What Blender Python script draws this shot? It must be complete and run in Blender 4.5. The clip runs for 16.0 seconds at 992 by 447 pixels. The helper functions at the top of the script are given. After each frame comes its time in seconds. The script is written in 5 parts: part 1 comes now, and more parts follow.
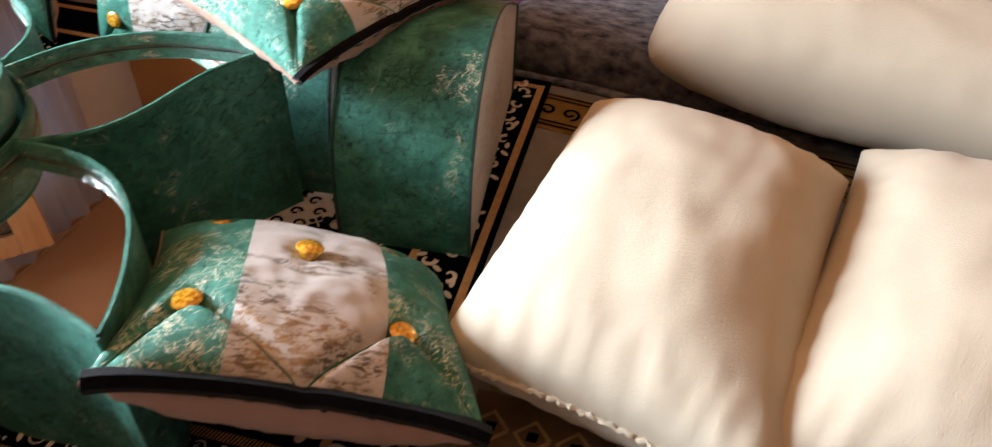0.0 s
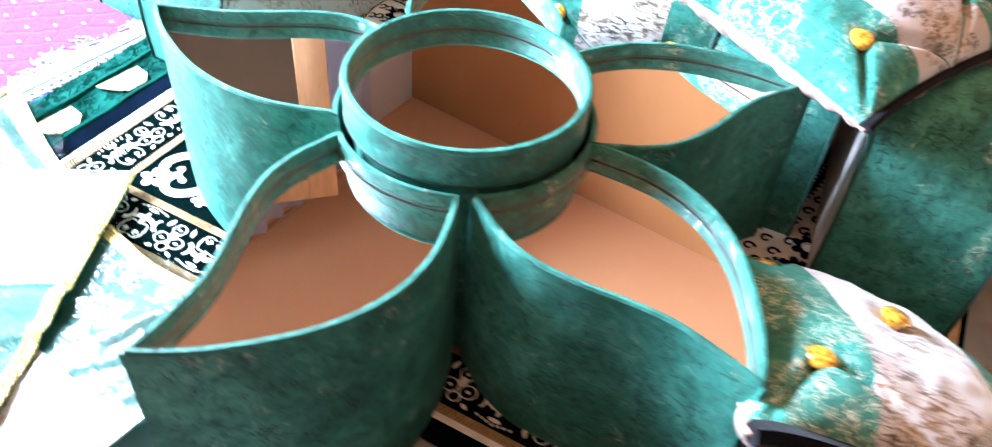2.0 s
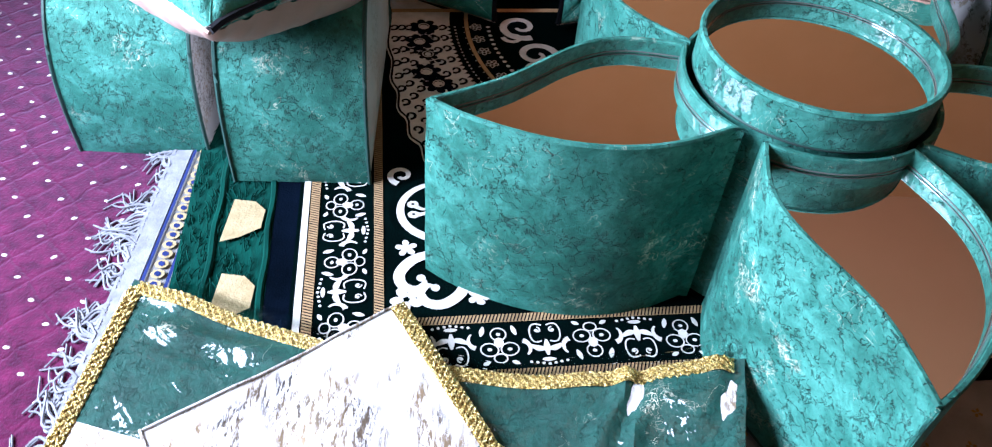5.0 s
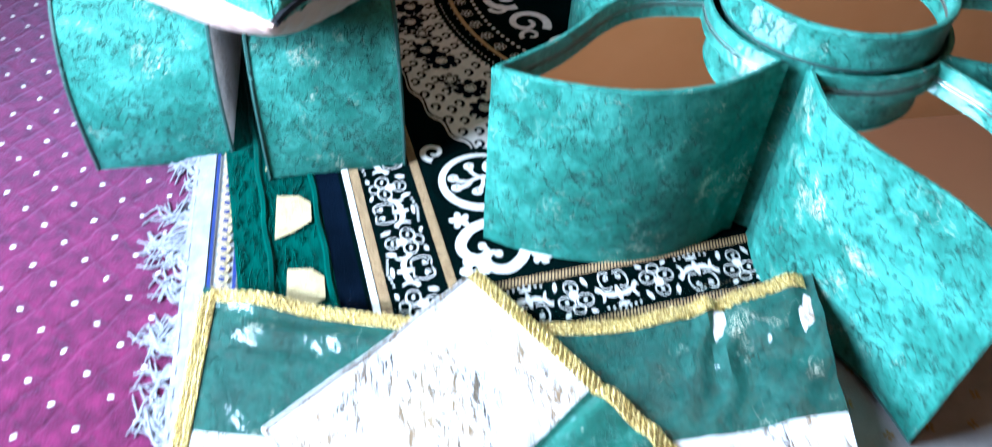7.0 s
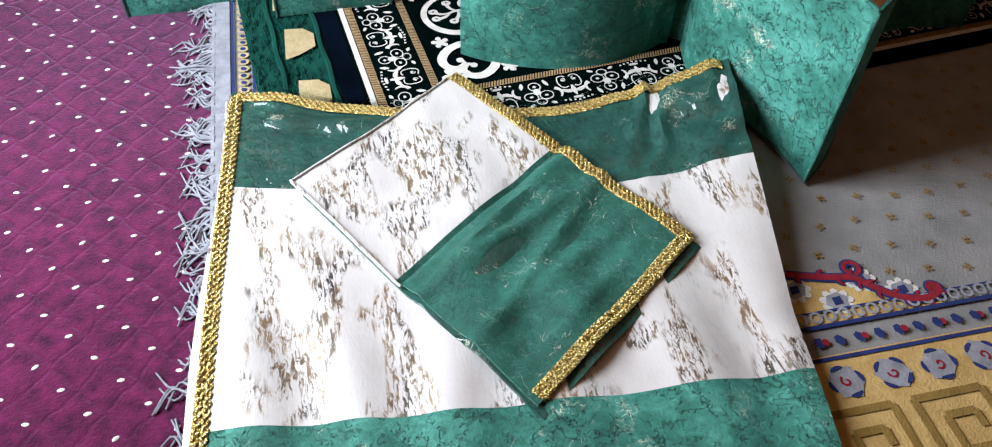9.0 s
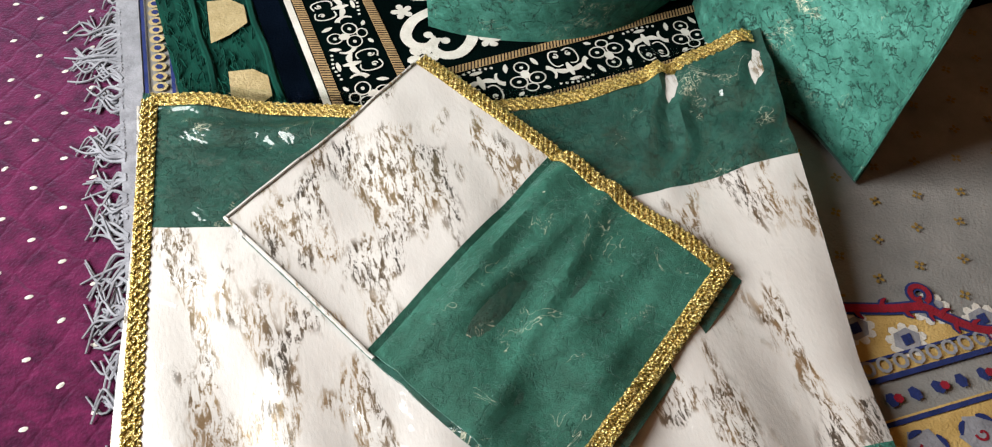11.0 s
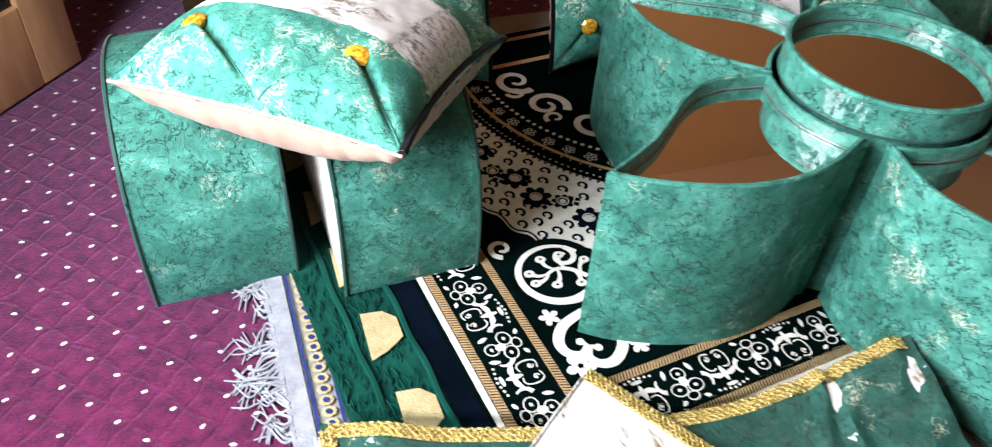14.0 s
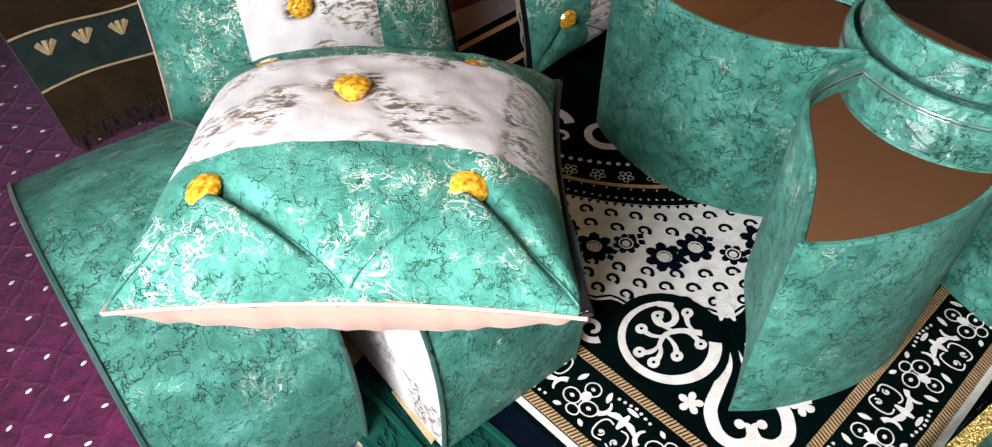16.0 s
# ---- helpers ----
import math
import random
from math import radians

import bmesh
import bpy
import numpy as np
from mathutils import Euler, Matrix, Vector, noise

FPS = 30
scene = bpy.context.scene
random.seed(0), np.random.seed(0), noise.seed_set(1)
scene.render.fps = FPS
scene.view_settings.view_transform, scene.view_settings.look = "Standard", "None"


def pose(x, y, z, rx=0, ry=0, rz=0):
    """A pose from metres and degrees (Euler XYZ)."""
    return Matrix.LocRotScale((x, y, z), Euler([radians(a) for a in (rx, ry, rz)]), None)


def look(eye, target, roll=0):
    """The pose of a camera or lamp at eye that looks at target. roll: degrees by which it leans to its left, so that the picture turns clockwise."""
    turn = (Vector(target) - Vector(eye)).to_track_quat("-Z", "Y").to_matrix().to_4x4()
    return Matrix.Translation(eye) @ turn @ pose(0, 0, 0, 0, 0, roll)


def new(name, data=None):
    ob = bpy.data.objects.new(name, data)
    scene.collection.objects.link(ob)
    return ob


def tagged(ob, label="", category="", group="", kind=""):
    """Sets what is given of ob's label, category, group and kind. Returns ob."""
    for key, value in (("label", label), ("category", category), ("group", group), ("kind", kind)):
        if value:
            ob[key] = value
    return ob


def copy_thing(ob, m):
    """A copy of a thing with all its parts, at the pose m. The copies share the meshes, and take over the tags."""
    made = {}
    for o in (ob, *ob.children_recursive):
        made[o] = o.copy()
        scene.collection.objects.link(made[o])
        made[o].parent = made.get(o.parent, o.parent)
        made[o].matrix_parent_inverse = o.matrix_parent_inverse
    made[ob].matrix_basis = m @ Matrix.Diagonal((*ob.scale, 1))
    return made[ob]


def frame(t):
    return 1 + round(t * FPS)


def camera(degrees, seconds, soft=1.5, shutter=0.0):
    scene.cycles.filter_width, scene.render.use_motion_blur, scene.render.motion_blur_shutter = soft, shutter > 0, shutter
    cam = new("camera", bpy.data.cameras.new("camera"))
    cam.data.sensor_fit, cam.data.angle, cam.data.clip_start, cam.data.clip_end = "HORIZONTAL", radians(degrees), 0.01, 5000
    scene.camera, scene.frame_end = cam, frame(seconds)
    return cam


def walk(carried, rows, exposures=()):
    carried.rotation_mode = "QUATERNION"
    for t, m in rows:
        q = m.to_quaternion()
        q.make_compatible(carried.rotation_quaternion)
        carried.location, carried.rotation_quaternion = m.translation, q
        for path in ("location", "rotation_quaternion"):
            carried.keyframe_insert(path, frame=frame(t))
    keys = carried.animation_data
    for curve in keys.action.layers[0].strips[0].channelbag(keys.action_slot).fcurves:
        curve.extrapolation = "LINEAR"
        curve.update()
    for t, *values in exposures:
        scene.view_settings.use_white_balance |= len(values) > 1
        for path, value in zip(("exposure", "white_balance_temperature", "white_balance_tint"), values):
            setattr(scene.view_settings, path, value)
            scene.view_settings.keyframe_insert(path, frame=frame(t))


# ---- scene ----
cam = camera(63.0, 16.0, 1.1, 0.3)
EXPOSURES = [(0.0, 0.35, 6150, 7), (0.5, 0.77, 5350, 6), (1.0, 1.25, 5050, 5), (1.5, 1.45, 5000, 6), (2.0, 1.25, 5150, 6), (2.5, 0.55, 4850, 9), (3.0, -0.08, 5400, 12),
             (3.5, -0.41, 5650, 15), (4.5, -0.87, 5400, 16), (7.0, -0.4, 4850, 2), (7.5, -0.73, 5250, 7), (8.5, -1.27, 5850, 8),
             (11.0, -1.72, 6950, 6), (12.0, -1.34, 7250, 9), (12.5, -1.22, 7230, 12), (13.0, -1.09, 7130, 13), (13.5, -1.02, 6600, 9), (14.5, -0.92, 6200, 8), (15.0, -1.07, 6280, 9), (16.0, -1.35, 6530, 12)]
PATH = [
    (0, (0.296, 0.261, 1.159), (-0.163, 1.646, -0.209), 2.8),
    (0.5, (0.235, 0.156, 1.158), (-0.308, 1.485, -0.234), 3.1),
    (1, (0.068, 0.154, 1.115), (-0.53, 1.434, -0.301), 2.8),
    (1.5, (-0.145, 0.144, 1.118), (-0.821, 1.368, -0.312), 2.8),
    (1.8, (-0.251, 0.102, 1.126), (-0.992, 1.298, -0.296), 4.9),
    (1.9, (-0.261, 0.062, 1.135), (-1.01, 1.275, -0.267), 5.3),
    (2, (-0.336, 0.042, 1.135), (-1.062, 1.276, -0.262), 5.7),
    (2.5, (-0.522, -0.079, 1.147), (-1.151, 1.22, -0.237), 2.7),
    (3, (-0.708, -0.113, 1.117), (-1.257, 1.219, -0.271), 4.6),
    (3.5, (-0.923, -0.113, 1.09), (-1.368, 1.236, -0.318), 3.7),
    (4, (-1.089, -0.148, 1.098), (-1.309, 1.282, -0.283), 5.9),
    (4.5, (-1.27, -0.232, 1.114), (-1.375, 1.166, -0.312), 3.2),
    (4.7, (-1.357, -0.218, 1.09), (-1.377, 1.204, -0.316), 4.2),
    (6.8, (-1.668, -0.083, 1.114), (-1.322, 1.276, -0.312), 3.1),
    (7, (-1.715, -0.219, 1.088), (-1.409, 1.15, -0.338), 3.5),
    (7.5, (-1.723, -0.433, 1.061), (-1.407, 0.906, -0.39), 5.5),
    (8, (-1.805, -0.61, 1.1), (-1.438, 0.742, -0.329), 3.2),
    (8.5, (-1.833, -0.685, 1.101), (-1.452, 0.639, -0.349), 3.3),
    (8.7, (-1.811, -0.679, 1.1), (-1.472, 0.637, -0.368), 2.6),
    (11, (-1.746, -0.316, 0.991), (-1.364, 0.774, -0.641), 3.8),
    (11.2, (-1.703, -0.338, 1.017), (-1.372, 0.866, -0.545), 4.1),
    (11.5, (-1.744, -0.39, 1.062), (-1.359, 0.921, -0.399), 9.5),
    (12, (-1.739, -0.411, 1.099), (-1.387, 0.971, -0.304), 8.6),
    (12.5, (-1.732, -0.38, 1.151), (-1.363, 1.041, -0.207), 7.2),
    (13, (-1.796, -0.275, 1.165), (-1.316, 1.126, -0.179), 7.9),
    (13.5, (-1.937, -0.185, 1.175), (-1.359, 1.199, -0.148), 4.3),
    (14, (-2.039, -0.061, 1.146), (-1.474, 1.315, -0.191), 4.1),
    (14.5, (-2.117, 0.141, 1.12), (-1.562, 1.459, -0.278), 2.9),
    (15, (-2.147, 0.258, 1.109), (-1.497, 1.523, -0.298), 3.9),
    (15.5, (-2.183, 0.398, 1.113), (-1.353, 1.56, -0.287), 1.1),
    (16, (-2.207, 0.496, 1.099), (-1.342, 1.585, -0.339), 0.7),
]
walk(cam, [(t, look(eye, target, roll)) for t, eye, target, roll in PATH], EXPOSURES)

# ---- world and light ----
world = bpy.data.worlds.new("sky")
scene.world = world
world.use_nodes = True
wn = world.node_tree
sky = wn.nodes.new("ShaderNodeTexSky")
sky.sky_type, sky.sun_disc = "NISHITA", False
sky.sun_elevation, sky.sun_rotation = radians(48), radians(-60)
wn.nodes["Background"].inputs["Strength"].default_value = 0.12
wn.links.new(sky.outputs[0], wn.nodes["Background"].inputs["Color"])

FLOOR = -0.022      # the fitted carpet lies below the rugs
CEIL = 2.7
WX = -2.95          # inner face of the window wall


def area_lamp(name, m, sx, sy, watts, colour):
    data = bpy.data.lights.new(name, "AREA")
    data.shape, data.size, data.size_y, data.energy, data.color = "RECTANGLE", sx, sy, watts, colour
    ob = new(name, data)
    ob.matrix_basis = m
    return ob


# daylight in the opening of the balcony door
daylight = area_lamp("door_daylight", look((WX - 0.08, 0.52, 1.25), (WX + 1.2, 0.52, 0.86)), 1.0, 1.35, 285, (0.92, 0.95, 1.0))
daylight.data.spread = radians(150)
sun_data = bpy.data.lights.new("sun", "SUN")
sun_data.energy, sun_data.angle, sun_data.color = 2.0, radians(0.6), (1.0, 0.95, 0.88)
sun = new("sun", sun_data)
sun.matrix_basis = look((0, 0, 5), (-2.0, 1.2, 2.6))


# ---- materials ----
def mat(name, rough=0.7, metal=0.0, colour=(0.5, 0.5, 0.5), **more):
    m = bpy.data.materials.new(name)
    m.use_nodes = True
    b = m.node_tree.nodes["Principled BSDF"]
    b.inputs["Base Color"].default_value = (*colour, 1)
    b.inputs["Roughness"].default_value = rough
    b.inputs["Metallic"].default_value = metal
    for k, v in more.items():
        b.inputs[k.replace("_", " ")].default_value = v
    return m, m.node_tree, b


def node(nt, kind, **inp):
    n = nt.nodes.new("ShaderNode" + kind)
    for k, v in inp.items():
        if k in n.inputs:
            if hasattr(v, "links"):
                nt.links.new(v, n.inputs[k])
            else:
                n.inputs[k].default_value = v
        else:
            setattr(n, k, v)
    return n


def coords(nt, scale=(1, 1, 1), rot=(0, 0, 0)):
    tc = nt.nodes.new("ShaderNodeTexCoord")
    mp = nt.nodes.new("ShaderNodeMapping")
    mp.inputs["Scale"].default_value = scale
    mp.inputs["Rotation"].default_value = rot
    nt.links.new(tc.outputs["Object"], mp.inputs["Vector"])
    info = nt.nodes.new("ShaderNodeObjectInfo")
    mul = node(nt, "Math", operation="MULTIPLY")
    nt.links.new(info.outputs["Random"], mul.inputs[0])
    mul.inputs[1].default_value = 7.0
    nt.links.new(mul.outputs[0], mp.inputs["Location"])
    return mp.outputs[0]


def noise_tex(nt, vec, scale, detail=4, rough=0.55, distort=0.0):
    n = node(nt, "TexNoise", Scale=scale, Detail=detail, Roughness=rough, Distortion=distort)
    nt.links.new(vec, n.inputs["Vector"])
    return n.outputs["Fac"]


def ramp(nt, fac, stops):
    n = nt.nodes.new("ShaderNodeValToRGB")
    e = n.color_ramp.elements
    while len(e) < len(stops):
        e.new(0.5)
    for el, (p, c) in zip(e, stops):
        el.position = p
        el.color = (*c, 1) if isinstance(c, tuple) else (c, c, c, 1)
    nt.links.new(fac, n.inputs[0])
    return n.outputs[0]


def mix(nt, fac, a, b, blend="MIX"):
    n = nt.nodes.new("ShaderNodeMix")
    n.data_type, n.blend_type = "RGBA", blend
    for sock, v in ((n.inputs[0], fac), (n.inputs[6], a), (n.inputs[7], b)):
        if hasattr(v, "links"):
            nt.links.new(v, sock)
        elif isinstance(v, tuple):
            sock.default_value = (*v, 1)
        else:
            sock.default_value = v
    return n.outputs[2]


def math_n(nt, op, a, b=0.0, clamp=False):
    n = nt.nodes.new("ShaderNodeMath")
    n.operation, n.use_clamp = op, clamp
    for sock, v in ((n.inputs[0], a), (n.inputs[1], b)):
        if hasattr(v, "links"):
            nt.links.new(v, sock)
        else:
            sock.default_value = v
    return n.outputs[0]


def bump(nt, b, height, strength=0.3, dist=0.004):
    n = nt.nodes.new("ShaderNodeBump")
    n.inputs["Strength"].default_value, n.inputs["Distance"].default_value = strength, dist
    nt.links.new(height, n.inputs["Height"])
    nt.links.new(n.outputs[0], b.inputs["Normal"])


def veins(nt, vec, scale, width, low, high):
    """Broken branching crease lines, 0 to 1."""
    warp = node(nt, "TexNoise", Scale=scale * 0.8, Detail=4.0, Roughness=0.65)
    nt.links.new(vec, warp.inputs["Vector"])
    bent = node(nt, "VectorMath", operation="MULTIPLY_ADD")
    nt.links.new(warp.outputs["Color"], bent.inputs[0])
    bent.inputs[1].default_value = (2.8 / scale,) * 3
    nt.links.new(vec, bent.inputs[2])
    cell = node(nt, "TexVoronoi", feature="DISTANCE_TO_EDGE", Scale=scale)
    nt.links.new(bent.outputs[0], cell.inputs["Vector"])
    line = ramp(nt, cell.outputs["Distance"], [(0.0, 1.0), (width, 0.0)])
    gaps = ramp(nt, noise_tex(nt, vec, scale * 0.85, 4, 0.65), [(low, 0.0), (high, 1.0)])
    return math_n(nt, "MULTIPLY", line, gaps)


def threads(nt, vec, scale, width, at=0.5):
    """Thin curling fibres along the level lines of a noise, 0 to 1."""
    a = noise_tex(nt, vec, scale, 3, 0.62, 1.1)
    return ramp(nt, math_n(nt, "ABSOLUTE", math_n(nt, "SUBTRACT", a, at)), [(0.0, 1.0), (width, 0.0)])


def green_velvet(name, deep, mid, pale, gold=0.57, creased=1.0):
    m, nt, b = mat(name, 0.6, Sheen_Weight=0.06, Sheen_Roughness=0.3, Specular_IOR_Level=0.25)
    b.inputs["Sheen Tint"].default_value = (0.55, 0.95, 0.85, 1)
    v = coords(nt)
    cloud = math_n(nt, "ADD", math_n(nt, "MULTIPLY", noise_tex(nt, v, 6, 5, 0.6, 0.3), 0.5), math_n(nt, "MULTIPLY", noise_tex(nt, v, 26, 6, 0.7, 0.9), 0.5))
    col = ramp(nt, cloud, [(0.34, deep), (0.48, mid), (0.64, pale)])
    fine = noise_tex(nt, v, 95, 6, 0.78, 1.0)
    col = mix(nt, 0.55, col, ramp(nt, fine, [(0.36, (0.38, 0.46, 0.44)), (0.60, (1.0, 1.0, 1.0))]), "MULTIPLY")
    crease = math_n(nt, "MAXIMUM", veins(nt, v, 24, 0.030, 0.48, 0.55), math_n(nt, "MULTIPLY", veins(nt, v, 52, 0.05, 0.53, 0.60), 0.8))
    crease = math_n(nt, "MULTIPLY", crease, creased)
    # shade of the wrinkles painted dark into the velvet along the crease lines
    col = mix(nt, math_n(nt, "MULTIPLY", crease, 0.62), col, (0.003, 0.022, 0.018))
    spread = ramp(nt, noise_tex(nt, v, 6.5, 4, 0.65), [(gold, 0.0), (gold + 0.09, 1.0)])
    fibre = math_n(nt, "MAXIMUM", math_n(nt, "MAXIMUM", threads(nt, v, 21, 0.012), threads(nt, v, 33, 0.013, 0.44)), threads(nt, v, 27, 0.012, 0.57))
    few = math_n(nt, "MULTIPLY", threads(nt, v, 14, 0.003, 0.55), ramp(nt, noise_tex(nt, v, 13, 2), [(0.55, 0.0), (0.6, 0.55)]))
    thread = math_n(nt, "MAXIMUM", math_n(nt, "MULTIPLY", spread, fibre), few)
    col = mix(nt, thread, col, (0.84, 0.79, 0.60))
    nt.links.new(col, b.inputs["Base Color"])
    nt.links.new(math_n(nt, "MULTIPLY", thread, 0.35), b.inputs["Metallic"])
    nt.links.new(ramp(nt, thread, [(0, 0.62), (1, 0.3)]), b.inputs["Roughness"])
    h = math_n(nt, "SUBTRACT", math_n(nt, "ADD", math_n(nt, "MULTIPLY", fine, 0.45), math_n(nt, "MULTIPLY", cloud, 0.8)), math_n(nt, "MULTIPLY", crease, 1.6))
    bump(nt, b, h, 0.9, 0.005)
    return m


def pale_velvet(name, gold_low=0.45, stretch=(1, 1, 1), streak=(0.4, 1.1, 1.1)):
    m, nt, b = mat(name, 0.55, Sheen_Weight=0.25, Sheen_Roughness=0.4)
    v = coords(nt, stretch)
    col = ramp(nt, noise_tex(nt, v, 9, 4), [(0.3, (0.43, 0.40, 0.385)), (0.7, (0.53, 0.505, 0.485))])
    blot = ramp(nt, noise_tex(nt, v, 9, 2, 0.5, 0.5), [(gold_low, 0.0), (gold_low + 0.07, 1.0)])
    dry = nt.nodes.new("ShaderNodeMapping")
    dry.inputs["Scale"].default_value = streak
    nt.links.new(v, dry.inputs["Vector"])
    crumb = ramp(nt, noise_tex(nt, dry.outputs[0], 100, 7, 0.8, 0.6), [(0.495, 0.0), (0.54, 0.95)])
    fleck = math_n(nt, "MULTIPLY", blot, crumb)
    tone = ramp(nt, noise_tex(nt, v, 15, 2), [(0.35, (0.08, 0.07, 0.06)), (0.6, (0.32, 0.23, 0.13))])
    col = mix(nt, fleck, col, tone)
    nt.links.new(col, b.inputs["Base Color"])
    nt.links.new(math_n(nt, "MULTIPLY", fleck, 0.7), b.inputs["Metallic"])
    nt.links.new(ramp(nt, fleck, [(0, 0.55), (1, 0.33)]), b.inputs["Roughness"])
    bump(nt, b, noise_tex(nt, v, 130, 3), 0.25, 0.002)
    return m


def cloth(name, a, c, scale=14, rough=0.85, fine=180, strength=0.3, sheen=0.1, stretch=(1, 1, 1)):
    m, nt, b = mat(name, rough, Sheen_Weight=sheen, Specular_IOR_Level=0.0 if rough > 0.88 else 0.4)
    v = coords(nt, stretch)
    col = ramp(nt, noise_tex(nt, v, scale, 5, 0.6), [(0.3, a), (0.7, c)])
    nt.links.new(col, b.inputs["Base Color"])
    bump(nt, b, math_n(nt, "ADD", noise_tex(nt, v, fine, 3), noise_tex(nt, v, scale * 1.7, 3)), strength, 0.003)
    return m


def plastic_wrapped(m):
    """The same cloth under a clear crinkled film."""
    w = m.copy()
    w.name = m.name + "_under_film"
    nt = w.node_tree
    b = nt.nodes["Principled BSDF"]
    b.inputs["Coat Weight"].default_value, b.inputs["Coat Roughness"].default_value = 0.8, 0.08
    v = coords(nt)
    n = nt.nodes.new("ShaderNodeBump")
    n.inputs["Strength"].default_value, n.inputs["Distance"].default_value = 0.8, 0.022
    nt.links.new(noise_tex(nt, v, 9, 3, 0.5, 1.5), n.inputs["Height"])
    nt.links.new(n.outputs[0], b.inputs["Coat Normal"])
    return w


GREEN = green_velvet("green_crushed_velvet", (0.014, 0.078, 0.057), (0.036, 0.165, 0.124), (0.098, 0.33, 0.263), 0.60)
GREEN_CUSHION = green_velvet("green_cushion_velvet", (0.022, 0.120, 0.088), (0.040, 0.190, 0.142), (0.085, 0.30, 0.235), 0.475, 0.45)
# piping is nearly the velvet's green; its shadow is put into this colour
GREEN_SHADE = cloth("dark_green_piping", (0.004, 0.030, 0.023), (0.009, 0.055, 0.042), 30, 0.6)
GREEN_GLOSS = plastic_wrapped(GREEN)
GREEN_GLOSS.node_tree.nodes["Principled BSDF"].inputs["Coat Weight"].default_value = 0.4
GREEN_GLOSS.node_tree.nodes["Principled BSDF"].inputs["Coat Roughness"].default_value = 0.2
PALE = pale_velvet("pale_foil_velvet")
PALE_LONG = pale_velvet("pale_foil_velvet_long", 0.475, (1.6, 0.7, 1), (0.9, 0.5, 1))
PEACH = cloth("peach_satin", (0.31, 0.18, 0.13), (0.37, 0.225, 0.17), 6, 0.6, 220, 0.15)
ZIP = cloth("black_zip_tape", (0.0015, 0.0015, 0.002), (0.004, 0.004, 0.006), 60, 0.92)
WHITE_COTTON = cloth("unbleached_cotton", (0.46, 0.41, 0.32), (0.53, 0.475, 0.375), 4, 0.8, 320, 0.25)
GREEN_FILM, PALE_FILM = plastic_wrapped(green_velvet("green_folded_velvet", (0.006, 0.034, 0.025), (0.010, 0.056, 0.042), (0.020, 0.095, 0.072), 0.60, 0.3)), plastic_wrapped(PALE_LONG)
SOFT_GREEN = green_velvet("green_soft_velvet", (0.012, 0.062, 0.042), (0.018, 0.090, 0.064), (0.034, 0.15, 0.11), 0.64, 0.2)
SOFT_GREEN.node_tree.nodes["Principled BSDF"].inputs["Sheen Weight"].default_value = 0.35
MIRROR, _, _ = mat("mirror_glass", 0.015, 1.0, (0.86, 0.86, 0.85))
FILM_EDGE, _, _ = mat("clear_edge_strip", 0.18, 0.0, (0.10, 0.12, 0.11), Coat_Weight=1.0)
AMBER, _nt, _b = mat("amber_gem", 0.06, 0.35, (0.85, 0.42, 0.02), Coat_Weight=1.0)
_v = coords(_nt)
_nt.links.new(ramp(_nt, noise_tex(_nt, _v, 160, 2), [(0.35, (0.45, 0.16, 0.005)), (0.65, (0.95, 0.60, 0.06))]), _b.inputs["Base Color"])
GOLD_BRAID, _nt, _b = mat("gold_braid", 0.32, 0.75, (0.8, 0.58, 0.14))
_v = coords(_nt)
# metal sparkle and the dark between threads are painted into the gold
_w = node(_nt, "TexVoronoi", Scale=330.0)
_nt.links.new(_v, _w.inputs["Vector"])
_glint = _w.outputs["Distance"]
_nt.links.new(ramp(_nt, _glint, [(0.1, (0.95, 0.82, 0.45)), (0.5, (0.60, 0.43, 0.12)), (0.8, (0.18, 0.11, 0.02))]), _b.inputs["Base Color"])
bump(_nt, _b, _glint, 1.0, 0.003)
BLACK_PILE = cloth("black_green_pile", (0.0006, 0.0018, 0.0018), (0.001, 0.004, 0.0038), 9, 0.95, 260, 0.5, 0.0)
NAVY_PILE = cloth("navy_pile", (0.001, 0.002, 0.004), (0.002, 0.004, 0.009), 9, 0.95, 260, 0.5, 0.0)
CREAM_PILE = cloth("cream_pile", (0.44, 0.41, 0.37), (0.60, 0.57, 0.53), 40, 0.92, 260, 0.5)
TAN_PILE = cloth("tan_pile", (0.30, 0.19, 0.09), (0.42, 0.28, 0.14), 60, 0.92, 260, 0.6)
GREEN_PILE = cloth("green_shag", (0.0015, 0.020, 0.015), (0.005, 0.052, 0.037), 22, 0.95, 90, 0.9, 0.05, (1, 0.3, 1))
BEIGE_PILE = cloth("beige_weave", (0.27, 0.205, 0.10), (0.39, 0.305, 0.17), 40, 0.95, 200, 0.6)
FRINGE = cloth("grey_wool_fringe", (0.15, 0.15, 0.17), (0.27, 0.27, 0.30), 30, 0.95, 200, 0.4)
BLUE_PILE = cloth("blue_wool", (0.010, 0.018, 0.075), (0.02, 0.03, 0.13), 40, 0.95, 260, 0.5)
RED_PILE = cloth("red_wool", (0.16, 0.006, 0.014), (0.24, 0.012, 0.025), 40, 0.95, 260, 0.5)
GREY_CARPET = cloth("grey_wool_carpet", (0.16, 0.155, 0.15), (0.24, 0.23, 0.22), 12, 0.95, 240, 0.5)
GOLD_PILE = cloth("mustard_wool", (0.36, 0.23, 0.075), (0.50, 0.34, 0.13), 25, 0.95, 240, 0.6)
OCHRE_PILE = cloth("dark_ochre_wool", (0.17, 0.10, 0.022), (0.24, 0.15, 0.04), 25, 0.95, 240, 0.6)
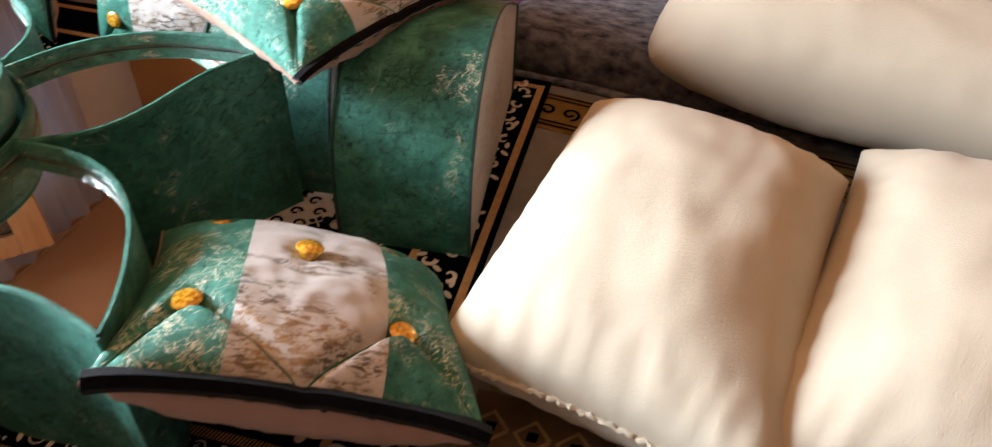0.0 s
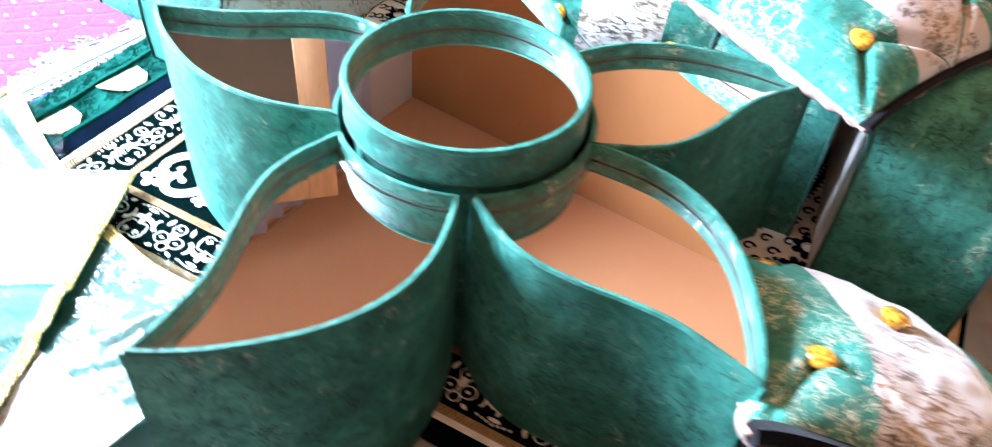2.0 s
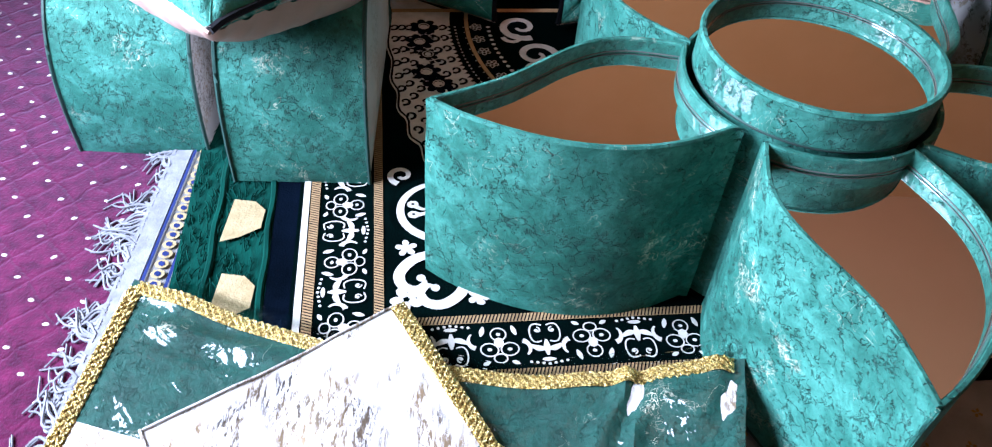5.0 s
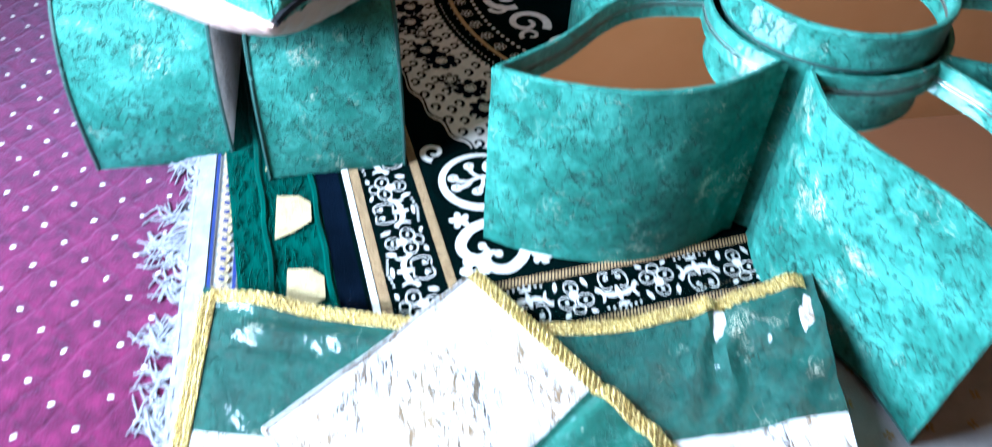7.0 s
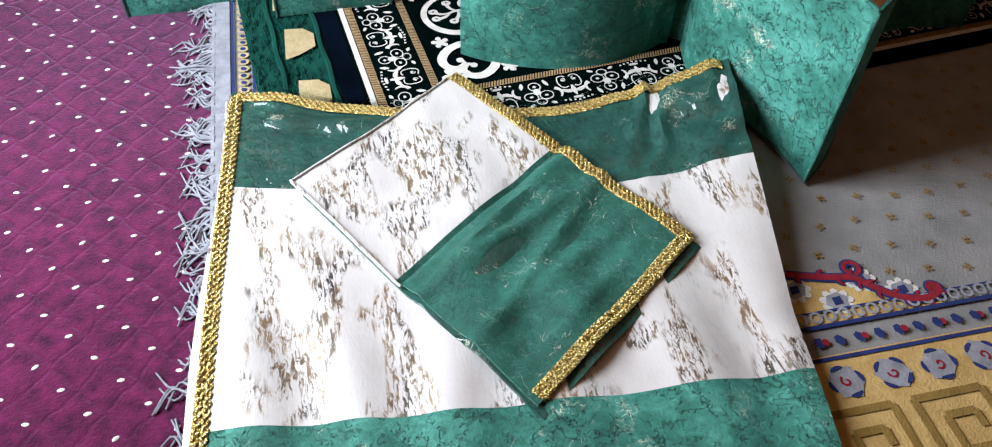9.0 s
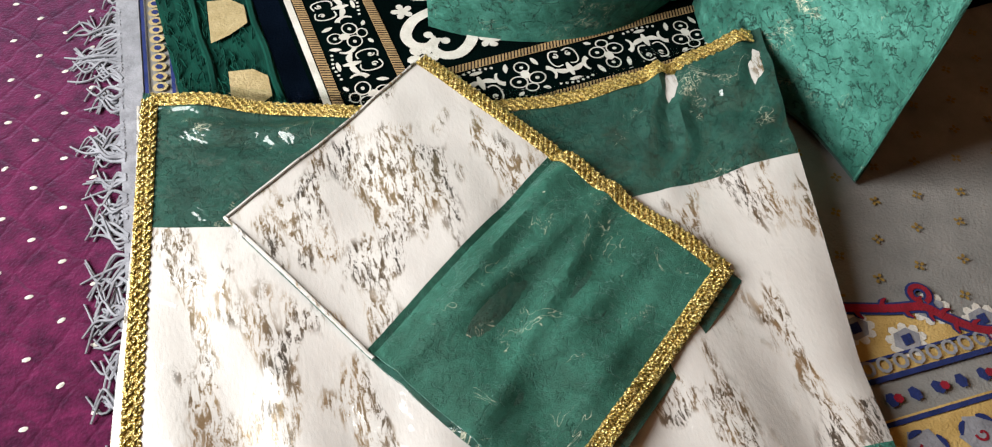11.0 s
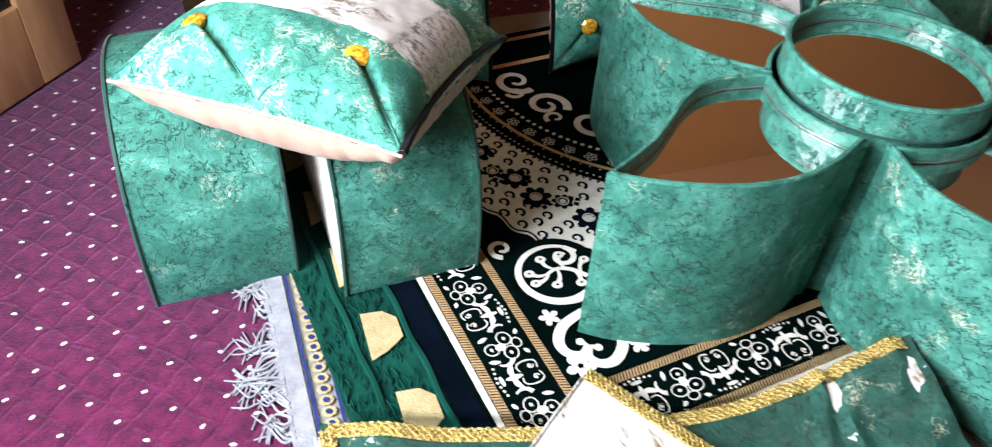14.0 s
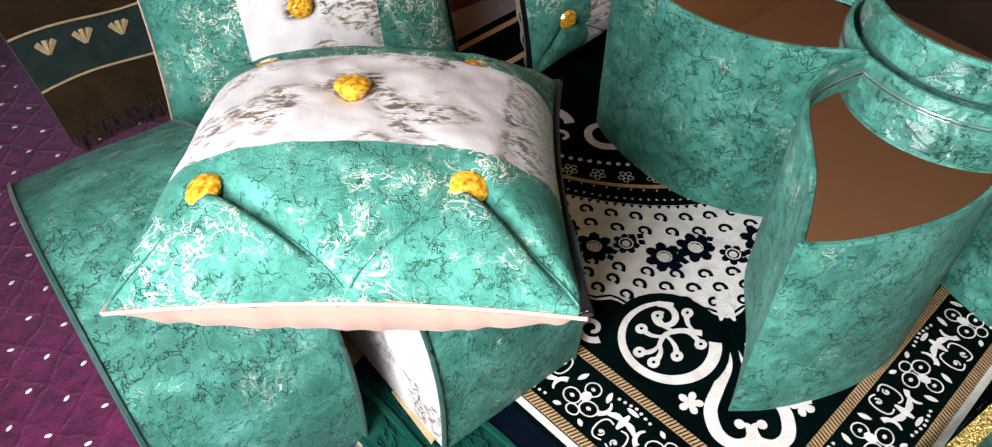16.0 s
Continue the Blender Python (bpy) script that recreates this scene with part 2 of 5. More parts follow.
BROWN_WOOL = cloth("brown_wool", (0.014, 0.009, 0.004), (0.030, 0.019, 0.009), 16, 0.95, 160, 0.6)
TAN_WEAVE = cloth("tan_brown_weave", (0.10, 0.07, 0.042), (0.17, 0.12, 0.072), 16, 0.95, 160, 0.6)
PEACH_PAINT = cloth("peach_wall_paint", (0.48, 0.21, 0.065), (0.52, 0.235, 0.08), 3, 0.7, 60, 0.08)
CEILING_PAINT = cloth("brown_ceiling_paint", (0.86, 0.44, 0.20), (0.90, 0.47, 0.22), 1.5, 0.75, 50, 0.06)
# colour for the unseen walls, dark so that little light bounces back
DIM_WALL = cloth("dark_brown_panelling", (0.035, 0.020, 0.012), (0.055, 0.032, 0.019), 3, 0.6, 40, 0.1)
WHITE_PAINT = cloth("white_gloss_paint", (0.72, 0.71, 0.68), (0.80, 0.79, 0.76), 5, 0.4, 60, 0.05)
CURTAIN, _nt, _b = mat("sheer_curtain", 0.9, 0.0, (0.70, 0.69, 0.76))
_sheer = _nt.nodes.new("ShaderNodeBsdfTranslucent")
_sheer.inputs["Color"].default_value = (0.78, 0.77, 0.84, 1)
_add = _nt.nodes.new("ShaderNodeMixShader")
_add.inputs[0].default_value = 0.32
_nt.links.new(_b.outputs[0], _add.inputs[1])
_nt.links.new(_sheer.outputs[0], _add.inputs[2])
_nt.links.new(_add.outputs[0], _nt.nodes["Material Output"].inputs["Surface"])
WOOD = cloth("varnished_wood", (0.40, 0.22, 0.10), (0.52, 0.31, 0.16), 5, 0.45, 40, 0.15, 0.0, (6, 1, 1))

# maroon fitted carpet: quilted lines, mottled pile
MAROON, _nt, _b = mat("maroon_carpet", 0.95, Specular_IOR_Level=0.0, Sheen_Weight=0.4, Sheen_Roughness=0.5)
_b.inputs["Sheen Tint"].default_value = (0.72, 0.6, 0.95, 1)
_tc = _nt.nodes.new("ShaderNodeTexCoord").outputs["Object"]
_sep = node(_nt, "SeparateXYZ", Vector=_tc)
_wob = math_n(_nt, "MULTIPLY", noise_tex(_nt, _tc, 17, 3), 0.06)
_p = math_n(_nt, "ADD", math_n(_nt, "ADD", math_n(_nt, "DIVIDE", _sep.outputs[0], 0.087), math_n(_nt, "DIVIDE", _sep.outputs[1], 0.100)), math_n(_nt, "MULTIPLY", _wob, 10))
_q = math_n(_nt, "ADD", math_n(_nt, "SUBTRACT", math_n(_nt, "DIVIDE", _sep.outputs[0], 0.087), math_n(_nt, "DIVIDE", _sep.outputs[1], 0.100)), math_n(_nt, "MULTIPLY", _wob, 10))
_l = [ramp(_nt, math_n(_nt, "ABSOLUTE", math_n(_nt, "SUBTRACT", math_n(_nt, "FRACT", s), 0.5)), [(0.0, 1.0), (0.09, 0.0)]) for s in (_p, _q)]
_line = math_n(_nt, "MAXIMUM", _l[0], _l[1])
_col = ramp(_nt, noise_tex(_nt, _tc, 35, 5, 0.7), [(0.3, (0.022, 0.0019, 0.010)), (0.7, (0.105, 0.0085, 0.044))])
_col = mix(_nt, math_n(_nt, "MULTIPLY", _line, 0.12), _col, (0.05, 0.003, 0.016))
_nt.links.new(_col, _b.inputs["Base Color"])
bump(_nt, _b, math_n(_nt, "SUBTRACT", math_n(_nt, "MULTIPLY", noise_tex(_nt, _tc, 220, 3), 0.6), math_n(_nt, "MULTIPLY", _line, 0.4)), 0.6, 0.005)


# ---- helpers ----
def finish(bm, name, material, smooth=True):
    me = bpy.data.meshes.new(name)
    bmesh.ops.recalc_face_normals(bm, faces=bm.faces)
    bm.to_mesh(me)
    bm.free()
    me.materials.append(material)
    if smooth:
        me.polygons.foreach_set("use_smooth", [True] * len(me.polygons))
        me.set_sharp_from_angle(angle=radians(45))
    return me


def part(name, bm, material, parent, label="", smooth=True):
    ob = new(name, finish(bm, name, material, smooth))
    ob.parent = parent
    if label:
        tagged(ob, label)
    return ob


def thing(name, m, label, category, group="", kind=""):
    ob = new(name)
    ob.empty_display_size = 0.05
    ob.matrix_basis = m
    return tagged(ob, label, category, group, kind)


def setting(name, bm, material, label, category, smooth=False):
    ob = new(name, finish(bm, name, material, smooth))
    return tagged(ob, label, category, "", "structure")


def box(bm, x0, x1, y0, y1, z0, z1, bevel=0.0):
    r = bmesh.ops.create_cube(bm, size=1.0, matrix=Matrix.LocRotScale(((x0 + x1) / 2, (y0 + y1) / 2, (z0 + z1) / 2), None, (x1 - x0, y1 - y0, z1 - z0)))
    if bevel:
        edges = list({e for v in r["verts"] for e in v.link_edges})
        bmesh.ops.bevel(bm, geom=edges, offset=bevel, segments=2, profile=0.5, affect="EDGES")
    return bm


def catmull(pts, steps=8):
    out = []
    P = [Vector(p) for p in pts]
    P = [P[0] * 2 - P[1], *P, P[-1] * 2 - P[-2]]
    for i in range(1, len(P) - 2):
        a, b, c, d = P[i - 1:i + 3]
        for k in range(steps):
            t = k / steps
            out.append(0.5 * ((2 * b) + (c - a) * t + (2 * a - 5 * b + 4 * c - d) * t * t + (3 * b - a - 3 * c + d) * t ** 3))
    out.append(P[-2])
    return out


def tube(bm, pts, r, n=6, closed=False, flat=1.0):
    pts = [Vector(p) for p in pts]
    rings = []
    m = len(pts)
    for i, p in enumerate(pts):
        a = pts[(i - 1) % m] if closed or i else p
        b = pts[(i + 1) % m] if closed or i < m - 1 else p
        d = (b - a).normalized() if (b - a).length > 1e-9 else Vector((1, 0, 0))
        ref = Vector((0, 0, 1)) if abs(d.z) < 0.95 else Vector((1, 0, 0))
        s = d.cross(ref).normalized()
        u = s.cross(d)
        rad = r(i / max(1, m - 1)) if callable(r) else r
        rings.append([bm.verts.new(p + s * rad * math.cos(2 * math.pi * k / n) + u * rad * flat * math.sin(2 * math.pi * k / n)) for k in range(n)])
    for i in range(m if closed else m - 1):
        A, B = rings[i], rings[(i + 1) % m]
        for k in range(n):
            bm.faces.new((A[k], A[(k + 1) % n], B[(k + 1) % n], B[k]))
    if not closed:
        bm.faces.new(rings[0][::-1])
        bm.faces.new(rings[-1])
    return bm


def offset_ring(pts, d):
    """Moves a closed counter-clockwise outline inwards by d."""
    out, n = [], len(pts)
    for i, p in enumerate(pts):
        a, b = (p - pts[i - 1]).normalized(), (pts[(i + 1) % n] - p).normalized()
        na, nb = Vector((-a.y, a.x)), Vector((-b.y, b.x))
        s = na + nb
        s = s / max(0.35, s.length_squared / 2)
        out.append(p + s * d)
    return out


def wall_band(bm, ring, z0, z1, rows=1):
    grid = [[bm.verts.new((p.x, p.y, z0 + (z1 - z0) * j / rows)) for p in ring] for j in range(rows + 1)]
    n = len(ring)
    for j in range(rows):
        for i in range(n):
            k = (i + 1) % n
            bm.faces.new((grid[j][i], grid[j][k], grid[j + 1][k], grid[j + 1][i]))
    return grid


# ---- the room ----
X1, Y0, Y1 = 3.0, -2.7, 3.3
setting("floor", box(bmesh.new(), WX - 0.4, X1 + 0.2, Y0 - 0.2, Y1 + 0.2, FLOOR - 0.1, FLOOR), MAROON, "maroon quilted fitted carpet with small pale dots", "carpet")
setting("ceiling", box(bmesh.new(), WX - 0.4, X1 + 0.2, Y0 - 0.2, Y1 + 0.2, CEIL, CEIL + 0.12), CEILING_PAINT, "plain brown painted ceiling", "ceiling")
setting("wall_north", box(bmesh.new(), WX, X1, Y1, Y1 + 0.2, FLOOR, CEIL), PEACH_PAINT, "peach painted room wall", "wall")
# south and east walls are unseen, made dark to hold down the fill light
setting("wall_south", box(bmesh.new(), WX, X1, Y0 - 0.2, Y0, FLOOR, CEIL), DIM_WALL, "unseen room wall, made dark to cut bounced light", "wall")
setting("wall_east", box(bmesh.new(), X1, X1 + 0.2, Y0, Y1, FLOOR, CEIL), DIM_WALL, "unseen room wall, made dark to cut bounced light", "wall")
WY0, WY1, WZ0, WZ1 = 1.60, 2.70, 1.45, 2.45    # window
DY0, DY1, DZ1 = -0.05, 1.42, 2.3                  # balcony door
bm = bmesh.new()
for y0, y1, z0, z1 in ((Y0, DY0, FLOOR, CEIL), (DY1, WY0, FLOOR, CEIL), (WY1, Y1, FLOOR, CEIL), (DY0, DY1, DZ1, CEIL), (WY0, WY1, FLOOR, WZ0), (WY0, WY1, WZ1, CEIL)):
    box(bm, WX - 0.4, WX, y0, y1, z0, z1)
setting("wall_west", bm, WHITE_PAINT, "white painted wall with a balcony door and window", "wall")
win = thing("window_1", pose(WX - 0.2, 0, 0), "window with white painted frame behind a sheer curtain", "window", kind="structure")
for a, b, c, d in ((WY0, WY1, WZ0, WZ0 + 0.06), (WY0, WY1, WZ1 - 0.06, WZ1), (WY0, WY0 + 0.06, WZ0 + 0.06, WZ1 - 0.06), (WY1 - 0.06, WY1, WZ0 + 0.06, WZ1 - 0.06), (2.12, 2.18, WZ0 + 0.06, WZ1 - 0.06)):
    part("window_frame", box(bmesh.new(), -0.03, 0.03, a, b, c, d, 0.006), WHITE_PAINT, win)
# unseen parapet, added to keep low sky light off the near floor
setting("balcony_parapet", box(bmesh.new(), WX - 1.75, WX - 1.6, -2.0, 3.2, FLOOR, 0.95, 0.01), WHITE_PAINT, "unseen white parapet added outside to hold back low sky light", "parapet")
setting("balcony_floor", box(bmesh.new(), WX - 1.75, WX - 0.405, -2.0, 3.2, FLOOR - 0.12, FLOOR - 0.02), GREY_CARPET, "grey balcony floor", "floor")
# balcony door, standing open into the room
door = thing("door_1", pose(WX + 0.02, DY1, FLOOR + 0.008, 0, 0, 49.8), "open varnished wooden balcony door with glass coloured dark", "door", kind="structure")
DW, DH = 0.83, 2.2
for x0, x1, z0, z1, nm in ((0.0, 0.12, 0.0, DH, "stile"), (DW - 0.13, DW, 0.0, DH, "stile"), (0.12, DW - 0.13, 0.0, 0.21, "bottom_rail"), (0.12, DW - 0.13, DH - 0.12, DH, "top_rail"), (0.12, DW - 0.13, 1.0, 1.1, "middle_rail")):
    part(nm, box(bmesh.new(), x0, x1, -0.02, 0.02, z0, z1, 0.004), WOOD, door)
# opaque dark panes stand in for the unlit corner seen through the glass
DARKENED_PANE, _, _ = mat("dark_glass", 0.04, 0.0, (0.006, 0.006, 0.007))
for z0, z1 in ((0.21, 1.0), (1.1, DH - 0.12)):
    part("pane", box(bmesh.new(), 0.12, DW - 0.13, -0.004, 0.004, z0, z1), DARKENED_PANE, door, "glass pane coloured dark for the unlit corner behind")
part("door_handle", tube(bmesh.new(), [(DW - 0.06, -0.02, 1.0), (DW - 0.06, -0.06, 1.0), (DW - 0.16, -0.062, 1.0)], 0.009, 8), FILM_EDGE, door)


def curtain(y0, y1, z0, z1, folds):
    th = thing("curtain", pose(WX + 0.12, 0, 0), "sheer lilac-white curtain hanging in soft folds", "curtain")
    bm = bmesh.new()
    n = folds * 8
    cols = []
    for i in range(n + 1):
        a = 2 * math.pi * folds * i / n
        cols.append([bm.verts.new((0.035 * math.sin(a) * (1 - 0.4 * j / 6) + 0.01 * math.sin(a * 0.37 + 1), y0 + (y1 - y0) * i / n, z0 + (z1 - z0) * j / 6)) for j in range(7)])
    for i in range(n):
        for j in range(6):
            bm.faces.new((cols[i][j], cols[i + 1][j], cols[i + 1][j + 1], cols[i][j + 1]))
    bmesh.ops.solidify(bm, geom=bm.faces[:], thickness=0.004)
    part("curtain_cloth", bm, CURTAIN, th)
    part("curtain_rail", tube(bmesh.new(), [(0, y0 - 0.05, z1 + 0.02), (0, y1 + 0.05, z1 + 0.02)], 0.014, 10), WOOD, th)


curtain(1.5, 2.8, 0.05, 2.6, 10)

# small pale tufts of the fitted carpet
bm = bmesh.new()
for i in range(-12, 24):
    for j in range(-14, 50):
        for s in (0, 1):
            x, y = -2.31 + 0.087 * (i + 0.5 * s), 0.855 + 0.1 * (j - 16 + 0.5 * s)
            if not (-2.93 < x < -0.4 and -1.5 < y < 2.95) or (x > -1.95 and y < 1.95):
                continue
            a = random.uniform(-0.4, 0.7)
            ring = [(x + 0.0062 * math.cos(k) * math.cos(a) - 0.0036 * math.sin(k) * math.sin(a), y + 0.0062 * math.cos(k) * math.sin(a) + 0.0036 * math.sin(k) * math.cos(a)) for k in np.linspace(0, 2 * math.pi, 8)[:-1] + random.random()]
            low = [bm.verts.new((px, py, FLOOR + 0.0005)) for px, py in ring]
            top = bm.verts.new((x, y, FLOOR + 0.004))
            for k in range(7):
                bm.faces.new((low[k], low[(k + 1) % 7], top))
dots = setting("carpet_dots", bm, CREAM_PILE, "small pale tufts woven into the maroon carpet", "carpet", True)
dots["kind"] = "stuff"

# ---- petal tables round a drum table ----
HUB = Vector((-0.908, 0.889))
TOP = 0.382         # height of the petal tables
RECESS = 0.027


def petal_outline(lean):
    """One side S-curved, the other a full belly; lean shifts the middle of both, as the tables are made by eye."""
    tip = (0.612, 0.0)
    s_side = [(0.164, -0.107), (0.205, -0.116), (0.26, -0.124), (0.315, -0.117), (0.375, -0.091), (0.43, -0.058), (0.485, -0.030), (0.55, -0.012), tip]
    belly = [tip, (0.578, 0.040), (0.53, 0.083), (0.46, 0.130), (0.395, 0.157), (0.325, 0.167), (0.25, 0.156), (0.157, 0.117)]
    bend = lambda pts: [(x, y + lean * math.sin(math.pi * min(1.0, max(0.0, (x - 0.1) / 0.512)))) for x, y in pts]
    notch = [Vector((0.196 * math.cos(a), 0.196 * math.sin(a))) for a in np.linspace(radians(36.7), radians(-33.1), 14)]
    return [Vector(p[:2]) for p in catmull(bend(s_side), 5)[:-1]] + [Vector(p[:2]) for p in catmull(bend(belly), 6)[:-1]] + notch[:-1]


def petal_table(lean):
    th = thing("petal_table", pose(HUB.x, HUB.y, 0), "petal-shaped table wrapped in green crushed velvet, sunken mirror top", "table", "petal tables round the drum table")
    out = petal_outline(lean)
    inn = offset_ring(out, 0.009)
    bm = bmesh.new()
    g = wall_band(bm, out, 0.0, TOP - 0.004, 10)
    for row in g[1:-1]:
        for v in row:
            k = noise.noise(Vector((v.co.x * 9, v.co.y * 9, v.co.z * 11)))
            v.co += Vector((v.co.x - 0.38, v.co.y, 0)).normalized() * 0.0022 * k
    part("velvet_wall", bm, GREEN, th)
    bm = bmesh.new()
    wall_band(bm, inn, TOP - RECESS - 0.002, TOP - 0.002, 2)
    part("inner_rim", bm, GREEN_GLOSS, th)
    mid = offset_ring(out, 0.0045)
    part("rim", tube(bmesh.new(), [(p.x, p.y, TOP - 0.004) for p in mid], 0.0048, 6, True), GREEN, th, "rounded velvet edge")
    part("edge_strip", tube(bmesh.new(), [(p.x, p.y, TOP - RECESS + 0.003) for p in offset_ring(out, 0.0095)], 0.0013, 5, True), FILM_EDGE, th, "thin clear strip round the mirror")
    bm = bmesh.new()
    bm.faces.new([bm.verts.new((p.x, p.y, TOP - RECESS)) for p in inn])
    r = bmesh.ops.extrude_face_region(bm, geom=bm.faces[:])
    bmesh.ops.translate(bm, verts=[v for v in r["geom"] if isinstance(v, bmesh.types.BMVert)], vec=(0, 0, -0.006))
    part("mirror_top", bm, MIRROR, th, "plain mirror glass top", False)
    # velvet overlap along the point and hem at the floor
    part("seam", tube(bmesh.new(), [(0.609, 0, 0.004), (0.609, 0, TOP * 0.5), (0.608, 0, TOP - 0.003)], 0.0028, 6), GREEN, th)
    part("hem", tube(bmesh.new(), [(p.x, p.y, 0.003) for p in out], 0.003, 5, True), GREEN_SHADE, th)
    return th


for deg, lean in ((-93.0, 0.008), (189.4, -0.024), (-20.2, 0.010), (47.0, -0.010), (118.0, -0.016)):
    petal_table(lean).matrix_basis = pose(HUB.x, HUB.y, 0.0, 0, 0, deg)


def drum_table():
    th = thing("drum_table", pose(HUB.x, HUB.y, 0), "round drum table wrapped in green crushed velvet, sunken mirror top", "table")
    R, H = 0.187, 0.447
    ring = lambda r: [Vector((r * math.cos(a), r * math.sin(a))) for a in np.linspace(0, 2 * math.pi, 73)[:-1]]
    bm = bmesh.new()
    wall_band(bm, ring(R - 0.012), 0.0, H - 0.062, 6)
    part("velvet_wall", bm, GREEN, th)
    bm = bmesh.new()
    g = wall_band(bm, ring(R), H - 0.062, H - 0.003, 3)
    for v in g[1] + g[2]:
        v.co *= 1 + 0.006 * noise.noise(v.co * 14)
    part("top_band", bm, GREEN_GLOSS, th)
    part("lower_edge", tube(bmesh.new(), [(p.x, p.y, H - 0.062) for p in ring(R - 0.004)], 0.005, 6, True), GREEN_SHADE, th)
    part("rim", tube(bmesh.new(), [(p.x, p.y, H - 0.004) for p in ring(R - 0.004)], 0.006, 6, True), GREEN, th, "rounded velvet edge")
    bm = bmesh.new()
    wall_band(bm, ring(R - 0.009), H - 0.034, H - 0.002, 2)
    part("inner_rim", bm, GREEN_GLOSS, th)
    part("edge_strip", tube(bmesh.new(), [(p.x, p.y, H - 0.030) for p in ring(R - 0.0095)], 0.0013, 5, True), FILM_EDGE, th, "thin clear strip round the mirror")
    bm = bmesh.new()
    bm.faces.new([bm.verts.new((p.x, p.y, H - 0.032)) for p in ring(R - 0.009)])
    r = bmesh.ops.extrude_face_region(bm, geom=bm.faces[:])
    bmesh.ops.translate(bm, verts=[v for v in r["geom"] if isinstance(v, bmesh.types.BMVert)], vec=(0, 0, -0.006))
    part("mirror_top", bm, MIRROR, th, "plain mirror glass top", False)


drum_table()


# ---- arched bolsters ----
def arched_bolster(w=0.262):
    th = thing("arched_bolster", pose(0, 0, 0), "arched green velvet bolster with pale foil-flecked sides and piping", "bolster", "arched bolsters")
    prof = catmull([(0.0, 0.0), (-0.004, 0.10), (0.004, 0.19), (0.032, 0.27), (0.085, 0.335), (0.165, 0.378), (0.26, 0.386), (0.36, 0.362), (0.46, 0.318), (0.59, 0.245)], 5)
    prof = [Vector(p[:2]) for p in prof]
    bm = bmesh.new()
    cols = 9
    rows = []
    for i, p in enumerate(prof):
        row = []
        for k in range(cols):
            x = w * (k / (cols - 1) - 0.5)
            puff = 0.007 * math.cos(math.pi * x / w) * (0.6 + 0.4 * noise.noise(Vector((x * 9, p.x * 7, p.y * 7))))
            q = prof[min(i + 1, len(prof) - 1)] - prof[max(i - 1, 0)]
            nrm = Vector((-q.y, q.x)).normalized()
            keep = 1.0 if 0 < i < len(prof) - 1 else 0.0
            row.append(bm.verts.new((x, p.x + nrm.x * puff * keep, p.y + nrm.y * puff * keep)))
        rows.append(row)
    back = [bm.verts.new((w * (k / (cols - 1) - 0.5), 0.59, 0.0)) for k in range(cols)]
    rows.append(back)
    for a, b in zip(rows, rows[1:]):
        for k in range(cols - 1):
            bm.faces.new((a[k], a[k + 1], b[k + 1], b[k]))
    part("velvet_cover", bm, GREEN, th)
    for s in (-1, 1):
        x = s * w / 2
        bm = bmesh.new()
        ring = [bm.verts.new((x - s * 0.001, p.x, p.y)) for p in prof] + [bm.verts.new((x - s * 0.001, 0.59, 0.0))]
        mid = bm.verts.new((x + s * 0.012, 0.27, 0.19))
        for i in range(len(ring)):
            bm.faces.new((ring[i], ring[(i + 1) % len(ring)], mid))
        part("side_panel", bm, PALE, th, "pale velvet side with bronze flecks")
        part("piping", tube(bmesh.new(), [(x, p.x, p.y) for p in prof] + [(x, 0.59, 0.0)], 0.0042, 6), GREEN_SHADE, th)
    return th


first = arched_bolster()
first.matrix_basis = pose(-2.105, 1.10, FLOOR, 0, 0, -0.3)
for m in (pose(-1.766, 1.005, 0.004, 0, 0, 1.5), pose(-0.236, 1.292, 0.004, 0, 0, 11.0), pose(-0.565, 1.36, 0.004, 0, 0, 9.0)):
    copy_thing(first, m)


# ---- cushions ----
def cushion_height(u, v, buttons):
    a, b = max(0.0, 1 - abs(u) ** 2.4), max(0.0, 1 - abs(v) ** 2.4)
    return (a * b) ** 0.46


def seg_dist(p, a, b):
    ab, ap = b - a, p - a
    t = max(0.0, min(1.0, ap.dot(ab) / ab.length_squared))
    return (p - a - ab * t).length


BUTTONS = [Vector(p) for p in ((-0.63, -0.54), (0.49, -0.54), (-0.06, 0.0), (-0.60, 0.54), (0.50, 0.54))]
SEAMS = []
for bu in (BUTTONS[0], BUTTONS[1], BUTTONS[3], BUTTONS[4]):
    sx, sy = (1 if bu.x > 0 else -1), (1 if bu.y > 0 else -1)
    SEAMS += [(bu, Vector((0.0, sy))), (bu, Vector((sx * 0.98, sy * 0.98)))]


